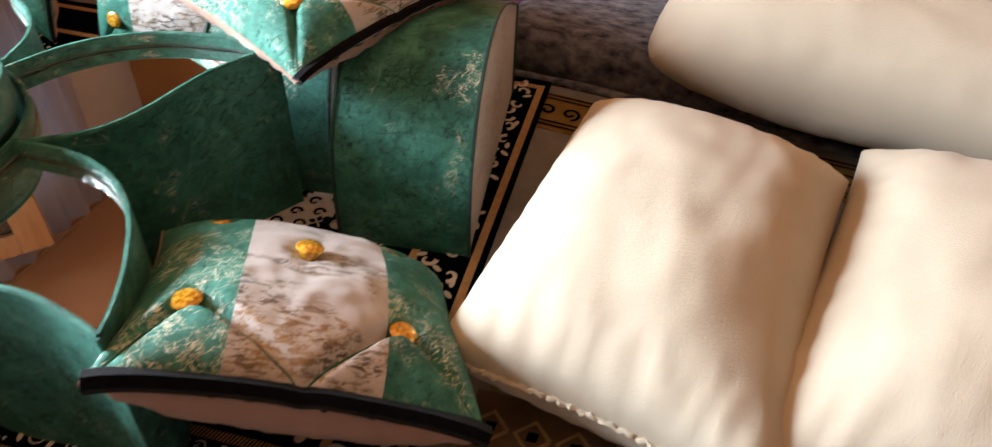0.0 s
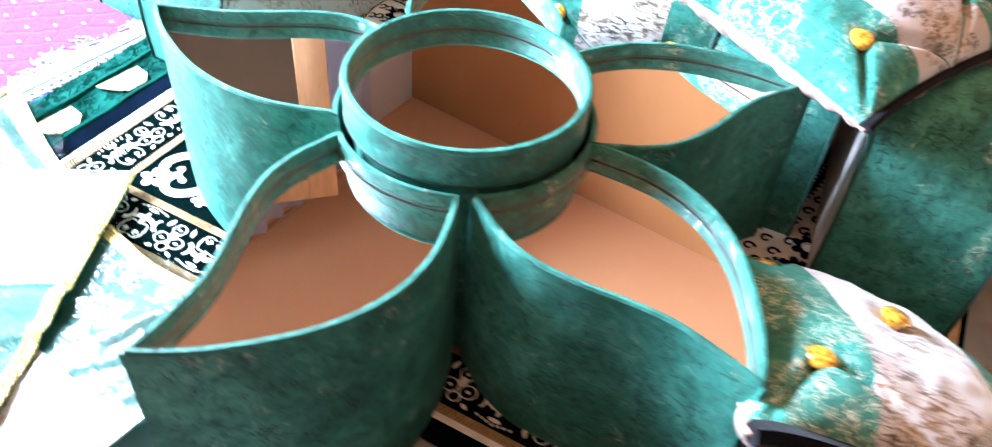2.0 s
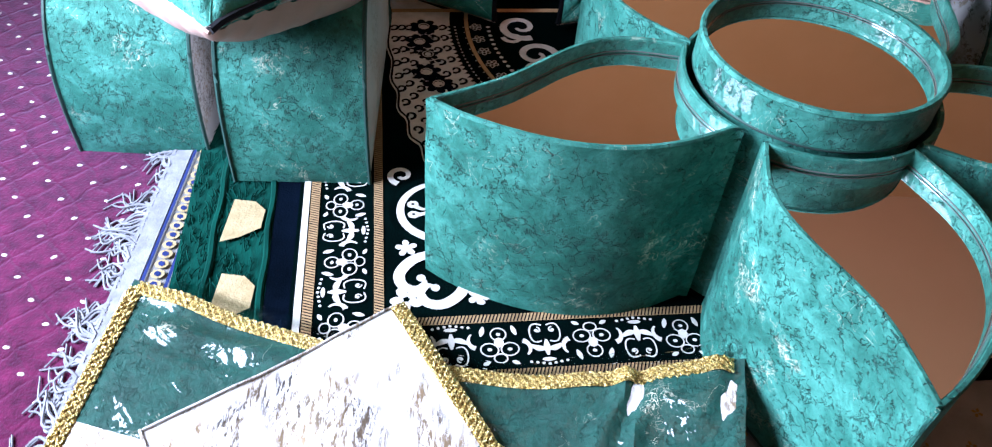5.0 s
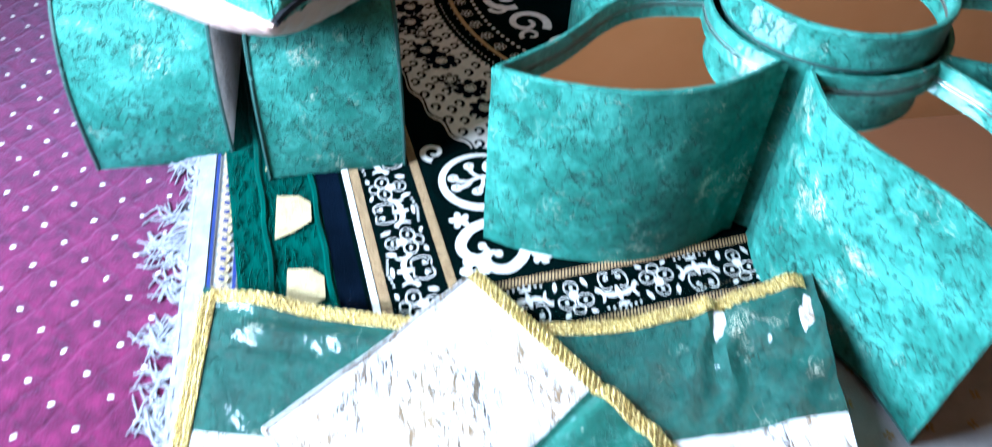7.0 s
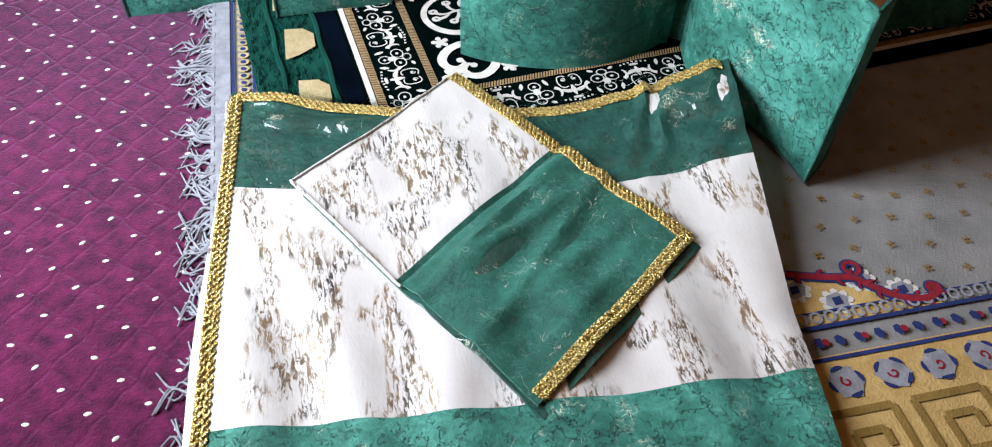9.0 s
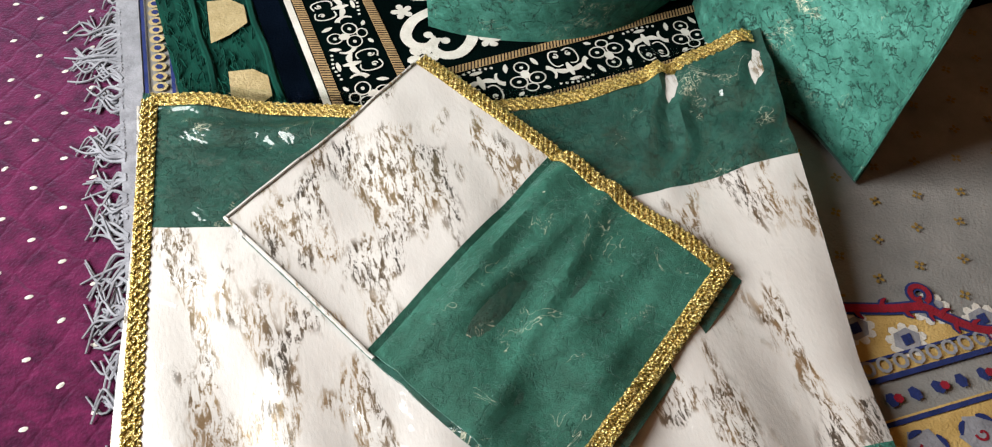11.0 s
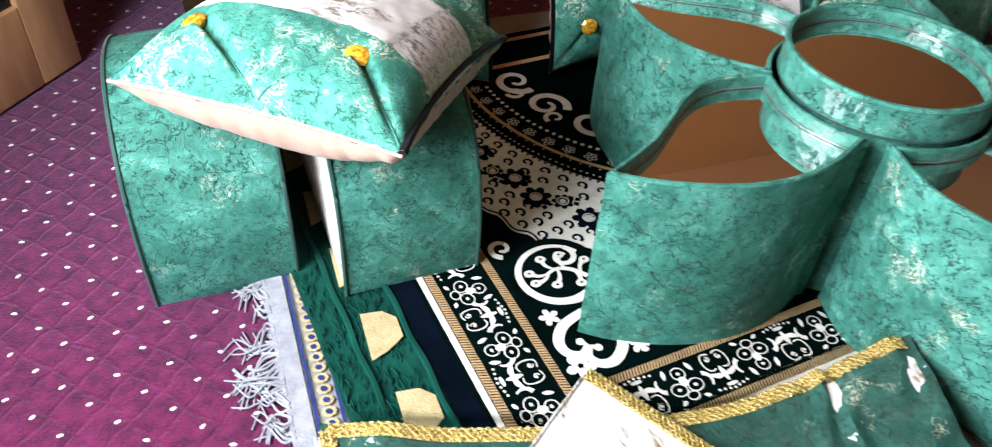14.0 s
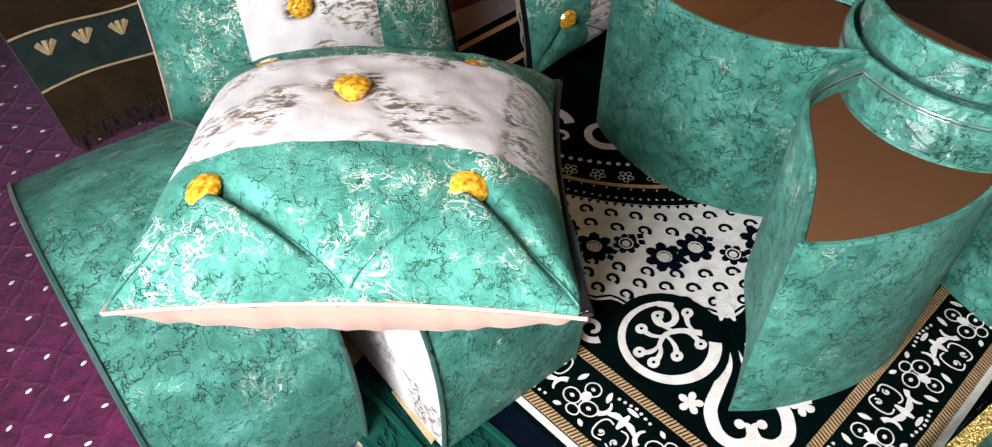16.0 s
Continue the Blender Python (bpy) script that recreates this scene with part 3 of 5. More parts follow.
def cushion(size, thick, seed, along, label, zip_side, tufted=True, n=104, under=0.48, tape=0.008):
    """A tufted scatter cushion: stripes run across its y axis, or its x axis where along is set."""
    th = thing("scatter_cushion", pose(0, 0, 0), label, "cushion", "green and white scatter cushions")
    h = size / 2

    def spot(u, v, side):
        w = Vector((u, v))
        puff = cushion_height(u, v, ())
        dent = 0.0
        if tufted and side > 0:
            near = min((w - bu).length for bu in BUTTONS)
            dent += 0.10 * math.exp(-(near / 0.09) ** 2)
            sd = min(seg_dist(w, a, b) for a, b in SEAMS)
            dent += 0.24 * math.exp(-(sd / 0.034) ** 2)
        wr = noise.noise(Vector((u * 3.1 + seed, v * 3.1, side))) * 0.05 + noise.noise(Vector((u * 9 + seed, v * 9, side))) * 0.022
        corner = (abs(u) * abs(v)) ** 3
        wr += 0.10 * corner * math.sin(14 * (u - v) + seed)
        z = side * thick * (0.52 if side > 0 else under) * puff * (1 - dent + wr)
        if side < 0:
            z += 0.005 * (abs(v) ** 10 * math.sin(33 * u + 4 * noise.noise(Vector((u * 4, seed, 0)))) + abs(u) ** 10 * math.sin(31 * v + seed))
        pull = 1 - 0.075 * (1 - v * v) * abs(u) ** 3, 1 - 0.075 * (1 - u * u) * abs(v) ** 3
        return Vector((h * u * pull[0], h * v * pull[1], z))

    def sheet(u0, u1, v0, v1, side, nu, nv, lift=0.0):
        bm = bmesh.new()
        f = lambda t: math.copysign(1 - (1 - abs(t)) ** 1.25, t)
        us = [u0 + (u1 - u0) * i / nu for i in range(nu + 1)]
        vs = [v0 + (v1 - v0) * j / nv for j in range(nv + 1)]
        grid = [[bm.verts.new(spot(f(u), f(v), side)) for v in vs] for u in us]
        for i in range(nu):
            for j in range(nv):
                bm.faces.new((grid[i][j], grid[i + 1][j], grid[i + 1][j + 1], grid[i][j + 1]))
        return bm

    cut = 0.34
    for a, b, m, nm in ((-1, -cut, GREEN_CUSHION, "green_panel"), (-cut, cut, PALE, "pale_stripe"), (cut, 1, GREEN_CUSHION, "green_panel")):
        k = int(n * (b - a) / 2) + 2
        bm = sheet(a, b, -1, 1, 1, k, n) if along else sheet(-1, 1, a, b, 1, n, k)
        part(nm, bm, m, th, "pale velvet stripe flecked with bronze" if m is PALE else "")
    part("satin_back", sheet(-1, 1, -1, 1, -1, 56, 56), PEACH, th, "peach satin back")
    # zip tape along one edge
    pts = []
    for i in range(25):
        t = -1 + 2 * i / 24
        u, v = {"front": (t, -1), "right": (1, t), "back": (t, 1), "left": (-1, t)}[zip_side]
        p = spot(u * 0.995, v * 0.995, 1)
        pts.append(p + Vector((0, 0, 0.001)))
    part("zip", tube(bmesh.new(), pts, tape, 6, False, 0.75), ZIP, th, "black zip tape")
    for side in ("front", "right", "back", "left"):
        if side != zip_side:
            pts = []
            for i in range(21):
                t = -1 + 2 * i / 20
                u, v = {"front": (t, -1), "right": (1, t), "back": (t, 1), "left": (-1, t)}[side]
                pts.append(spot(u, v, 1))
            part("seam", tube(bmesh.new(), pts, 0.0032, 5), PEACH, th)
    for a, b in SEAMS if tufted else ():
        pts = [spot(*a.lerp(b, 0.04 + 0.93 * i / 24), 1) + Vector((0, 0, 0.001)) for i in range(25)]
        part("stitching", tube(bmesh.new(), pts, 0.0015, 5), GREEN, th)
    for bu in BUTTONS:
        p = spot(bu.x, bu.y, 1)
        e = 0.01
        nx = spot(bu.x + 0.2, bu.y, 1) - spot(bu.x - 0.2, bu.y, 1)
        ny = spot(bu.x, bu.y + 0.2, 1) - spot(bu.x, bu.y - 0.2, 1)
        nrm = nx.cross(ny).normalized()
        bm = bmesh.new()
        # faceted gem: girdle, crown and table
        rot = nrm.to_track_quat("Z", "Y").to_matrix().to_4x4()
        base = Matrix.Translation(p + nrm * 0.022) @ rot
        prev = None
        for r, z, tw in ((0.010, -0.024, 0), (0.0215, -0.004, 0.5), (0.0215, -0.001, 0), (0.016, 0.0035, 0.5), (0.009, 0.005, 0)):
            ring = [bm.verts.new(base @ Vector((r * math.cos(2 * math.pi * (k + tw) / 12), r * math.sin(2 * math.pi * (k + tw) / 12), z))) for k in range(12)]
            if prev:
                for k in range(12):
                    bm.faces.new((prev[k], prev[(k + 1) % 12], ring[k]))
                    bm.faces.new((prev[(k + 1) % 12], ring[(k + 1) % 12], ring[k]))
            prev = ring
        bm.faces.new(prev)
        part("button", bm, AMBER, th, "faceted amber button", False)
    return th


def set_axes(origin, ex, ey):
    """A pose from an origin and the ways of the x and y axes."""
    ex = Vector(ex).normalized()
    ez = ex.cross(Vector(ey)).normalized()
    ey = ez.cross(ex)
    return Matrix.Translation(origin) @ Matrix((ex, ey, ez)).transposed().to_4x4()


GW = "green and white velvet cushion, amber buttons, "
c = cushion(0.488, 0.235, 1.0, False, GW + "lying on two bolsters", "right")
c.matrix_basis = set_axes((-1.866, 1.170, 0.415), (0.388, -0.304, -0.003), (0.315, 0.377, -0.065))
c = cushion(0.505, 0.225, 4.0, True, GW + "propped beside petal tables", "front", tape=0.019)
c.matrix_basis = set_axes((-0.227, 0.925, 0.186), (0.876, 0.384, -0.293), (-0.476, 0.791, -0.386))
c = cushion(0.505, 0.21, 7.0, True, GW + "resting on bolsters", "front", under=0.36, tape=0.012)
c.matrix_basis = set_axes((-0.53, 1.555, 0.412), (0.36, 0.93, 0.02), (-0.93, 0.36, 0.05)) 
c = cushion(0.60, 0.20, 9.0, True, GW + "leaning behind a bolster", "right", under=0.35)
c.matrix_basis = set_axes((-1.65, 1.80, 0.30), (0.95, -0.26, 0.0), (0.07, 0.32, 0.92))
c = cushion(0.50, 0.18, 12.0, True, GW + "standing behind petal tables", "left", under=0.35)
c.matrix_basis = set_axes((-0.99, 1.72, 0.262), (0.99, 0.10, 0.0), (-0.03, 0.32, 0.95))


# ---- plain cotton cushion pads ----
def cotton_pad(sx, sy, thick, seed, label, n=48, seam=-1, blunt=0.0, skew=0.0):
    th = thing("cushion_pad", pose(0, 0, 0), label, "cushion pad", "plain cotton cushion pads")

    def spot(u, v, side):
        puff = cushion_height(u, v, ())
        wr = noise.noise(Vector((u * 2.2 + seed, v * 2.2, side))) * 0.07 + noise.noise(Vector((u * 6 + seed, v * 6, side))) * 0.02
        rim = max(abs(u), abs(v)) ** 6
        wr += 0.06 * rim * math.sin(31 * (u if abs(v) > abs(u) else v) + 5 * noise.noise(Vector((u * 5, v * 5, seed))))
        z = side * thick * 0.5 * puff * (1 + wr)
        px, py = 1 - 0.06 * (1 - v * v) * abs(u) ** 3 - blunt * abs(v) ** 4 * abs(u), 1 - 0.06 * (1 - u * u) * abs(v) ** 3 - blunt * abs(u) ** 6 * abs(v)
        return Vector((sx / 2 * u * px + skew * v, sy / 2 * v * py, z))

    f = lambda t: math.copysign(1 - (1 - abs(t)) ** 1.3, t)
    bm = bmesh.new()
    for side in (1, -1):
        g = [[bm.verts.new(spot(f(-1 + 2 * i / n), f(-1 + 2 * j / n), side)) for j in range(n + 1)] for i in range(n + 1)]
        for i in range(n):
            for j in range(n):
                bm.faces.new((g[i][j], g[i + 1][j], g[i + 1][j + 1], g[i][j + 1]))
    bmesh.ops.remove_doubles(bm, verts=bm.verts, dist=0.0005)
    part("cotton_case", bm, WHITE_COTTON, th)
    # puckered closing seam on the front edge
    pts = []
    for i in range(90):
        t = -0.97 + 1.94 * i / 89
        p = spot(t, seam, 1)
        pts.append(p + Vector((0, 0.003 * seam + 0.0015 * math.sin(i * 2.1), 0.0018 * math.sin(i * 1.3 + seed))))
    part("seam", tube(bmesh.new(), pts, lambda s: 0.004 + 0.0016 * math.sin(s * 210), 5), WHITE_COTTON, th, "puckered hand-sewn seam")
    return th


CP = "plump unbleached cotton cushion pad "
c = cotton_pad(0.53, 0.74, 0.33, 2.0, CP + "lying on the rugs", skew=-0.035)
c.matrix_basis = set_axes((0.262, 1.275, 0.185), (1.0, -0.17, 0.04), (0.17, 1.0, 0.0))
c = cotton_pad(0.62, 0.84, 0.34, 5.0, CP + "lying on the rugs", skew=0.05)
c.matrix_basis = set_axes((0.800, 1.30, 0.185), (1.0, -0.08, 0.0), (0.08, 1.0, -0.02))
c = cotton_pad(1.05, 0.52, 0.36, 8.0, CP + "lying behind two others", seam=1, blunt=0.09)
c.matrix_basis = set_axes((0.60, 2.05, 0.245), (0.98, -0.06, 0.0), (0.06, 0.9, 0.1))

import itertools

# ---- rugs ----
def slab(bm, x0, x1, y0, y1, z0, z1, nx=1, ny=1, wave=0.0):
    g = [[bm.verts.new((x0 + (x1 - x0) * i / nx, y0 + (y1 - y0) * j / ny, z1 + wave * noise.noise(Vector((i * 0.7, j * 0.7, x0))))) for j in range(ny + 1)] for i in range(nx + 1)]
    lo = [[bm.verts.new((x0 + (x1 - x0) * i / nx, y0 + (y1 - y0) * j / ny, z0)) for j in range(ny + 1)] for i in range(nx + 1)]
    for i in range(nx):
        for j in range(ny):
            bm.faces.new((g[i][j], g[i + 1][j], g[i + 1][j + 1], g[i][j + 1]))
    for i in range(nx):
        bm.faces.new((lo[i][0], lo[i + 1][0], g[i + 1][0], g[i][0]))
        bm.faces.new((lo[i][ny], g[i][ny], g[i + 1][ny], lo[i + 1][ny]))
    for j in range(ny):
        bm.faces.new((lo[0][j], g[0][j], g[0][j + 1], lo[0][j + 1]))
        bm.faces.new((lo[nx][j], lo[nx][j + 1], g[nx][j + 1], g[nx][j]))
    return bm


LAYER = itertools.cycle([0.00003 * k for k in range(23)])     # overlapping shapes of pile never share a plane


def ribbon(bm, pts, width, z):
    """A flat raised band of pile along a line in the plane."""
    pts = [Vector(p[:2]) for p in pts]
    z += next(LAYER)
    n = len(pts)
    L, R = [], []
    for i, p in enumerate(pts):
        d = (pts[min(i + 1, n - 1)] - pts[max(i - 1, 0)])
        d = d.normalized() if d.length > 1e-9 else Vector((1, 0))
        s = Vector((-d.y, d.x)) * (width(i / (n - 1)) if callable(width) else width) / 2
        L.append(bm.verts.new((p.x + s.x, p.y + s.y, z)))
        R.append(bm.verts.new((p.x - s.x, p.y - s.y, z)))
    for i in range(n - 1):
        bm.faces.new((R[i], R[i + 1], L[i + 1], L[i]))


def blob(bm, x, y, rx, ry, z, a=0.0, n=9, lobes=0, depth=0.0):
    pts = []
    z += next(LAYER)
    for k in range(n):
        t = 2 * math.pi * k / n
        r = 1 + depth * math.cos(lobes * t)
        px, py = rx * r * math.cos(t), ry * r * math.sin(t)
        pts.append(bm.verts.new((x + px * math.cos(a) - py * math.sin(a), y + px * math.sin(a) + py * math.cos(a), z)))
    bm.faces.new(pts)


def ring_line(bm, x, y, rx, ry, w, z, a=0.0, n=16):
    pts = []
    for k in range(n + 1):
        t = 2 * math.pi * k / n
        px, py = rx * math.cos(t), ry * math.sin(t)
        pts.append((x + px * math.cos(a) - py * math.sin(a), y + px * math.sin(a) + py * math.cos(a)))
    ribbon(bm, pts, w, z)


def spiral(x, y, r, turns, a0, hand=1, n=26, tight=0.22):
    out = []
    for k in range(n):
        t = k / (n - 1)
        rr = r * (1 - (1 - tight) * t)
        a = a0 + hand * turns * 2 * math.pi * t
        out.append((x + rr * math.cos(a), y + rr * math.sin(a)))
    return out


# oriental carpet under everything else: grey field, key border in front, fringe at its end
rug = thing("oriental_carpet", pose(0, 0, 0), "grey wool oriental carpet with mustard key border and fringe", "rug")
CX0, CX1, CY0, CY1 = -2.04, 1.6, -0.75, 1.99
part("field", slab(bmesh.new(), CX0, CX1, CY0, CY1, FLOOR, -0.008, 20, 14, 0.0015), GREY_CARPET, rug)
part("key_border", slab(bmesh.new(), CX0 + 0.09, CX1, CY0, -0.085, -0.009, -0.0045), GOLD_PILE, rug, "mustard border with a dark key pattern")
bm = bmesh.new()
k = 0
x = -1.30
while x < 0.5:      # key pattern
    z, y0, w, s = -0.0025, -0.31, 0.013, 0.125
    path = [(x, y0), (x, y0 + s), (x + s * 0.95, y0 + s), (x + s * 0.95, y0 + 0.032), (x + 0.035, y0 + 0.032), (x + 0.035, y0 + s - 0.035), (x + 0.085, y0 + s - 0.035), (x + 0.085, y0 + 0.062)]
    for a, b in zip(path, path[1:]):
        ribbon(bm, [a, b], w, z)
        z += 0.00012
    ribbon(bm, [(x - 0.01, y0 - 0.012), (x + s + 0.03, y0 - 0.012)], 0.012, -0.0027)
    x += 0.155
tagged(part("key_pattern", bm, OCHRE_PILE, rug), kind="stuff")
bm = bmesh.new()
for yy, w in ((-0.092, 0.007), (-0.032, 0.008), (-0.004, 0.004)):
    ribbon(bm, [(x, yy) for x in np.linspace(-1.35, CX1, 20)], w, -0.0025)
for i in range(30):
    blob(bm, -1.30 + 0.036 * i, -0.062, 0.009, 0.011, -0.0024, 0.3 * (i % 3), 6)
for i in range(12):        # dark blue arcs round the rosettes
    for q in range(4):
        a = q * math.pi / 2 + 0.7 * i + 0.4
        ribbon(bm, [(-1.24 + 0.082 * i + 0.0275 * math.cos(a + w), -0.135 + 0.0255 * math.sin(a + w)) for w in np.linspace(-0.42, 0.42, 5)], lambda t: 0.003 + 0.005 * math.sin(math.pi * t), -0.0022)
tagged(part("blue_pattern", bm, BLUE_PILE, rug), kind="stuff")
bm = bmesh.new()
for i in range(46):
    ring_line(bm, -1.30 + 0.026 * i, -0.014, 0.009, 0.010, 0.005, -0.0021, 0, 8)
for i in range(12):
    blob(bm, -1.24 + 0.082 * i, -0.135, 0.029, 0.027, -0.0031, i, 18, 6, 0.12)
tagged(part("rosette_print", bm, FRINGE, rug), kind="stuff")
bm = bmesh.new()
for i in range(12):
    ribbon(bm, spiral(-1.24 + 0.082 * i, -0.135, 0.010, 0.9, i, 1, 12), 0.0036, -0.0018)
for i in range(15):
    blob(bm, -1.29 + 0.072 * i, -0.062, 0.007, 0.007, -0.002, 0.6, 6)
# arabesque edge of the corner piece, with barbs and two curls
edge = catmull([(-1.32, 0.14), (-1.2, 0.12), (-1.09, 0.085), (-1.01, 0.062), (-0.962, 0.052), (-0.94, 0.03), (-0.905, 0.0), (-0.868, -0.012), (-0.84, -0.01), (-0.828, 0.005)], 6)
def arabesque(bm, extra, z):
    ribbon(bm, edge, 0.013 + extra, z)
    ribbon(bm, spiral(-0.955, 0.072, 0.015, 0.95, -1.4, 1, 18, 0.75), 0.008 + extra, z)
    ribbon(bm, spiral(-0.834, 0.004, 0.012, 0.75, -1.2, 1, 14, 0.6), 0.010 + extra, z)
    for i in range(2, len(edge) - 2, 3):
        d = (edge[i + 1] - edge[i - 1]).normalized()
        n_ = Vector((-d.y, d.x)) * (1 if i % 2 else -1)
        ribbon(bm, [edge[i], edge[i] + n_ * 0.012 + d * 0.004, edge[i] + n_ * 0.017 + d * 0.010], lambda t: (0.009 + extra) * (1 - 0.75 * t), z)
arabesque(bm, 0.0, -0.0020)
tagged(part("red_pattern", bm, RED_PILE, rug), kind="stuff")
bm = bmesh.new()
for i in range(len(edge) - 1):
    a, b = edge[i], edge[i + 1]
    bm.faces.new([bm.verts.new((p[0], p[1], -0.0058)) for p in ((a.x, -0.03), (b.x, -0.03), (b.x, b.y), (a.x, a.y))])
part("corner_piece", bm, GOLD_PILE, rug, "mustard corner with a red arabesque edge")
bm = bmesh.new()
for i in range(7):        # cream-edged flowers of the corner
    for q in range(9):
        a = q * 2 * math.pi / 9
        blob(bm, -1.26 + 0.062 * i + 0.022 * math.cos(a), 0.012 + 0.035 * (i % 2) + 0.018 * math.sin(a), 0.0095, 0.0075, -0.0050, a, 7)
tagged(part("corner_flower_print", bm, CREAM_PILE, rug), kind="stuff")
bm = bmesh.new()
for i in range(7):
    blob(bm, -1.26 + 0.062 * i, 0.012 + 0.035 * (i % 2), 0.021, 0.017, -0.0040, 0.2, 12, 6, 0.08)
tagged(part("corner_heart_print", bm, FRINGE, rug), kind="stuff")
bm = bmesh.new()
for i in range(7):
    blob(bm, -1.26 + 0.062 * i, 0.012 + 0.035 * (i % 2), 0.012, 0.010, -0.0030, 0.8, 4)
arabesque(bm, 0.007, -0.0032)
tagged(part("corner_eye_print", bm, BLUE_PILE, rug), kind="stuff")
bm = bmesh.new()
for i in range(40):
    for j in range(22):
        x, y = -1.5 + 0.072 * i + (0.036 if j % 2 else 0), -0.02 + 0.062 * j + 0.012 * math.sin(i)
        if y > 0.14 - max(0, x + 1.2) * 0.45 and x < 1.4 and y < 1.7:
            a = random.random() * 3
            for q in range(4):
                blob(bm, x + 0.0055 * math.cos(a + q * 1.57), y + 0.0055 * math.sin(a + q * 1.57), 0.0042, 0.003, -0.0045, a + q * 1.57, 5)
tagged(part("sprig_print", bm, OCHRE_PILE, rug, "small ochre sprigs"), kind="stuff")
# back border
part("back_border", slab(bmesh.new(), -0.4, CX1, 1.80, 1.95, -0.009, -0.005), OCHRE_PILE, rug, "ochre ornamented border")
bm = bmesh.new()
for i in range(26):
    ribbon(bm, spiral(-0.36 + 0.06 * i, 1.875, 0.026, 1.2, i, 1 if i % 2 else -1, 14), 0.008, -0.0035)
for yy in (1.815, 1.83, 1.925, 1.94):
    ribbon(bm, [(-0.4, yy), (CX1, yy)], 0.006, -0.0037)
tagged(part("back_pattern", bm, NAVY_PILE, rug), kind="stuff")
# fringe end
part("end_web", slab(bmesh.new(), CX0 - 0.005, CX0 + 0.034, CY0, CY1, -0.012, -0.004, 1, 30, 0.001), FRINGE, rug, "grey woven end")
bm = bmesh.new()
y = CY0
while y < CY1:      # loose clumps of knotted ends
    lean, reach = random.uniform(-0.05, 0.06), random.uniform(0.035, 0.095)
    for _ in range(random.randint(5, 9)):
        y0 = y + random.uniform(0, 0.022)
        l = reach * random.uniform(0.55, 1.1)
        b, c2 = lean + random.uniform(-0.02, 0.02), random.uniform(-0.035, 0.035)
        zz = FLOOR + random.uniform(0.003, 0.018)
        pts = catmull([(CX0 + 0.002, y0, -0.005), (CX0 - l * 0.35, y0 + b * 0.3 + c2 * 0.5, zz), (CX0 - l * 0.7, y0 + b * 0.8 - c2 * 0.4, zz * 0.5 + FLOOR * 0.5 + 0.002), (CX0 - l, y0 + b + c2, FLOOR + 0.003)], 4)
        tube(bm, pts, lambda s: 0.0030 - 0.0015 * s, 5)
    y += random.uniform(0.022, 0.05)
tagged(part("fringe", bm, FRINGE, rug, "tangled grey wool fringe"), kind="stuff")
bm = bmesh.new()
for xx in (CX0 + 0.040, CX0 + 0.083):
    ribbon(bm, [(xx, y) for y in np.linspace(CY0, CY1, 30)], 0.006, -0.0028)
for i, yy in enumerate(np.arange(CY0 + 0.02, CY1 - 0.02, 0.024)):
    blob(bm, CX0 + 0.062, yy, 0.006, 0.007, -0.0018, 0.8, 6)
tagged(part("end_blue_pattern", bm, BLUE_PILE, rug), kind="stuff")
bm = bmesh.new()
for yy in np.arange(CY0 + 0.02, CY1 - 0.02, 0.024):
    blob(bm, CX0 + 0.062, yy, 0.013, 0.011, -0.0026, 0, 8)
tagged(part("end_cream_pattern", bm, BEIGE_PILE, rug), kind="stuff")

# green shag mat that ends beside the fringe
mat_green = thing("shag_mat", pose(0, 0, 0, 0, 0, 6.0), "green shag mat with beige woven blocks", "mat")
part("woven_ground", slab(bmesh.new(), -1.862, -1.60, 0.52, 1.99, -0.007, 0.0, 8, 30, 0.003), GREEN_PILE, mat_green)
for yy in np.arange(0.645, 1.9, 0.19):
    bm = bmesh.new()
    pts = [(-1.790, yy), (-1.757, yy + 0.010), (-1.720, yy + 0.032), (-1.716, yy + 0.080), (-1.736, yy + 0.104), (-1.776, yy + 0.112)]
    bm.faces.new([bm.verts.new((x, y, 0.0078)) for x, y in pts])
    part("beige_block", bm, BEIGE_PILE, mat_green, "beige woven block")
for u in (-1.803, -1.706):
    part("green_rib", tube(bmesh.new(), [(u + 0.002 * math.sin(v * 40), v, 0.004) for v in np.linspace(0.53, 1.98, 60)], 0.0065, 6, False, 0.8), GREEN_PILE, mat_green)
bm = bmesh.new()
slab(bm, -1.698, -1.60, 0.52, 1.99, 0.0, 0.0045, 1, 20, 0.0008)
part("dark_band", bm, NAVY_PILE, mat_green, "dark navy band")
bm = bmesh.new()
for i in range(700):
    x, y = random.uniform(-1.86, -1.72), random.uniform(0.6, 1.5)
    a = random.uniform(-0.6, 0.6) + 1.57
    l = random.uniform(0.012, 0.03)
    tube(bm, [(x, y, 0.0), (x + 0.5 * l * math.cos(a), y + 0.5 * l * math.sin(a), 0.0062), (x + l * math.cos(a), y + l * math.sin(a), 0.004)], 0.0012, 4)
tagged(part("shag", bm, GREEN_PILE, mat_green), kind="stuff")

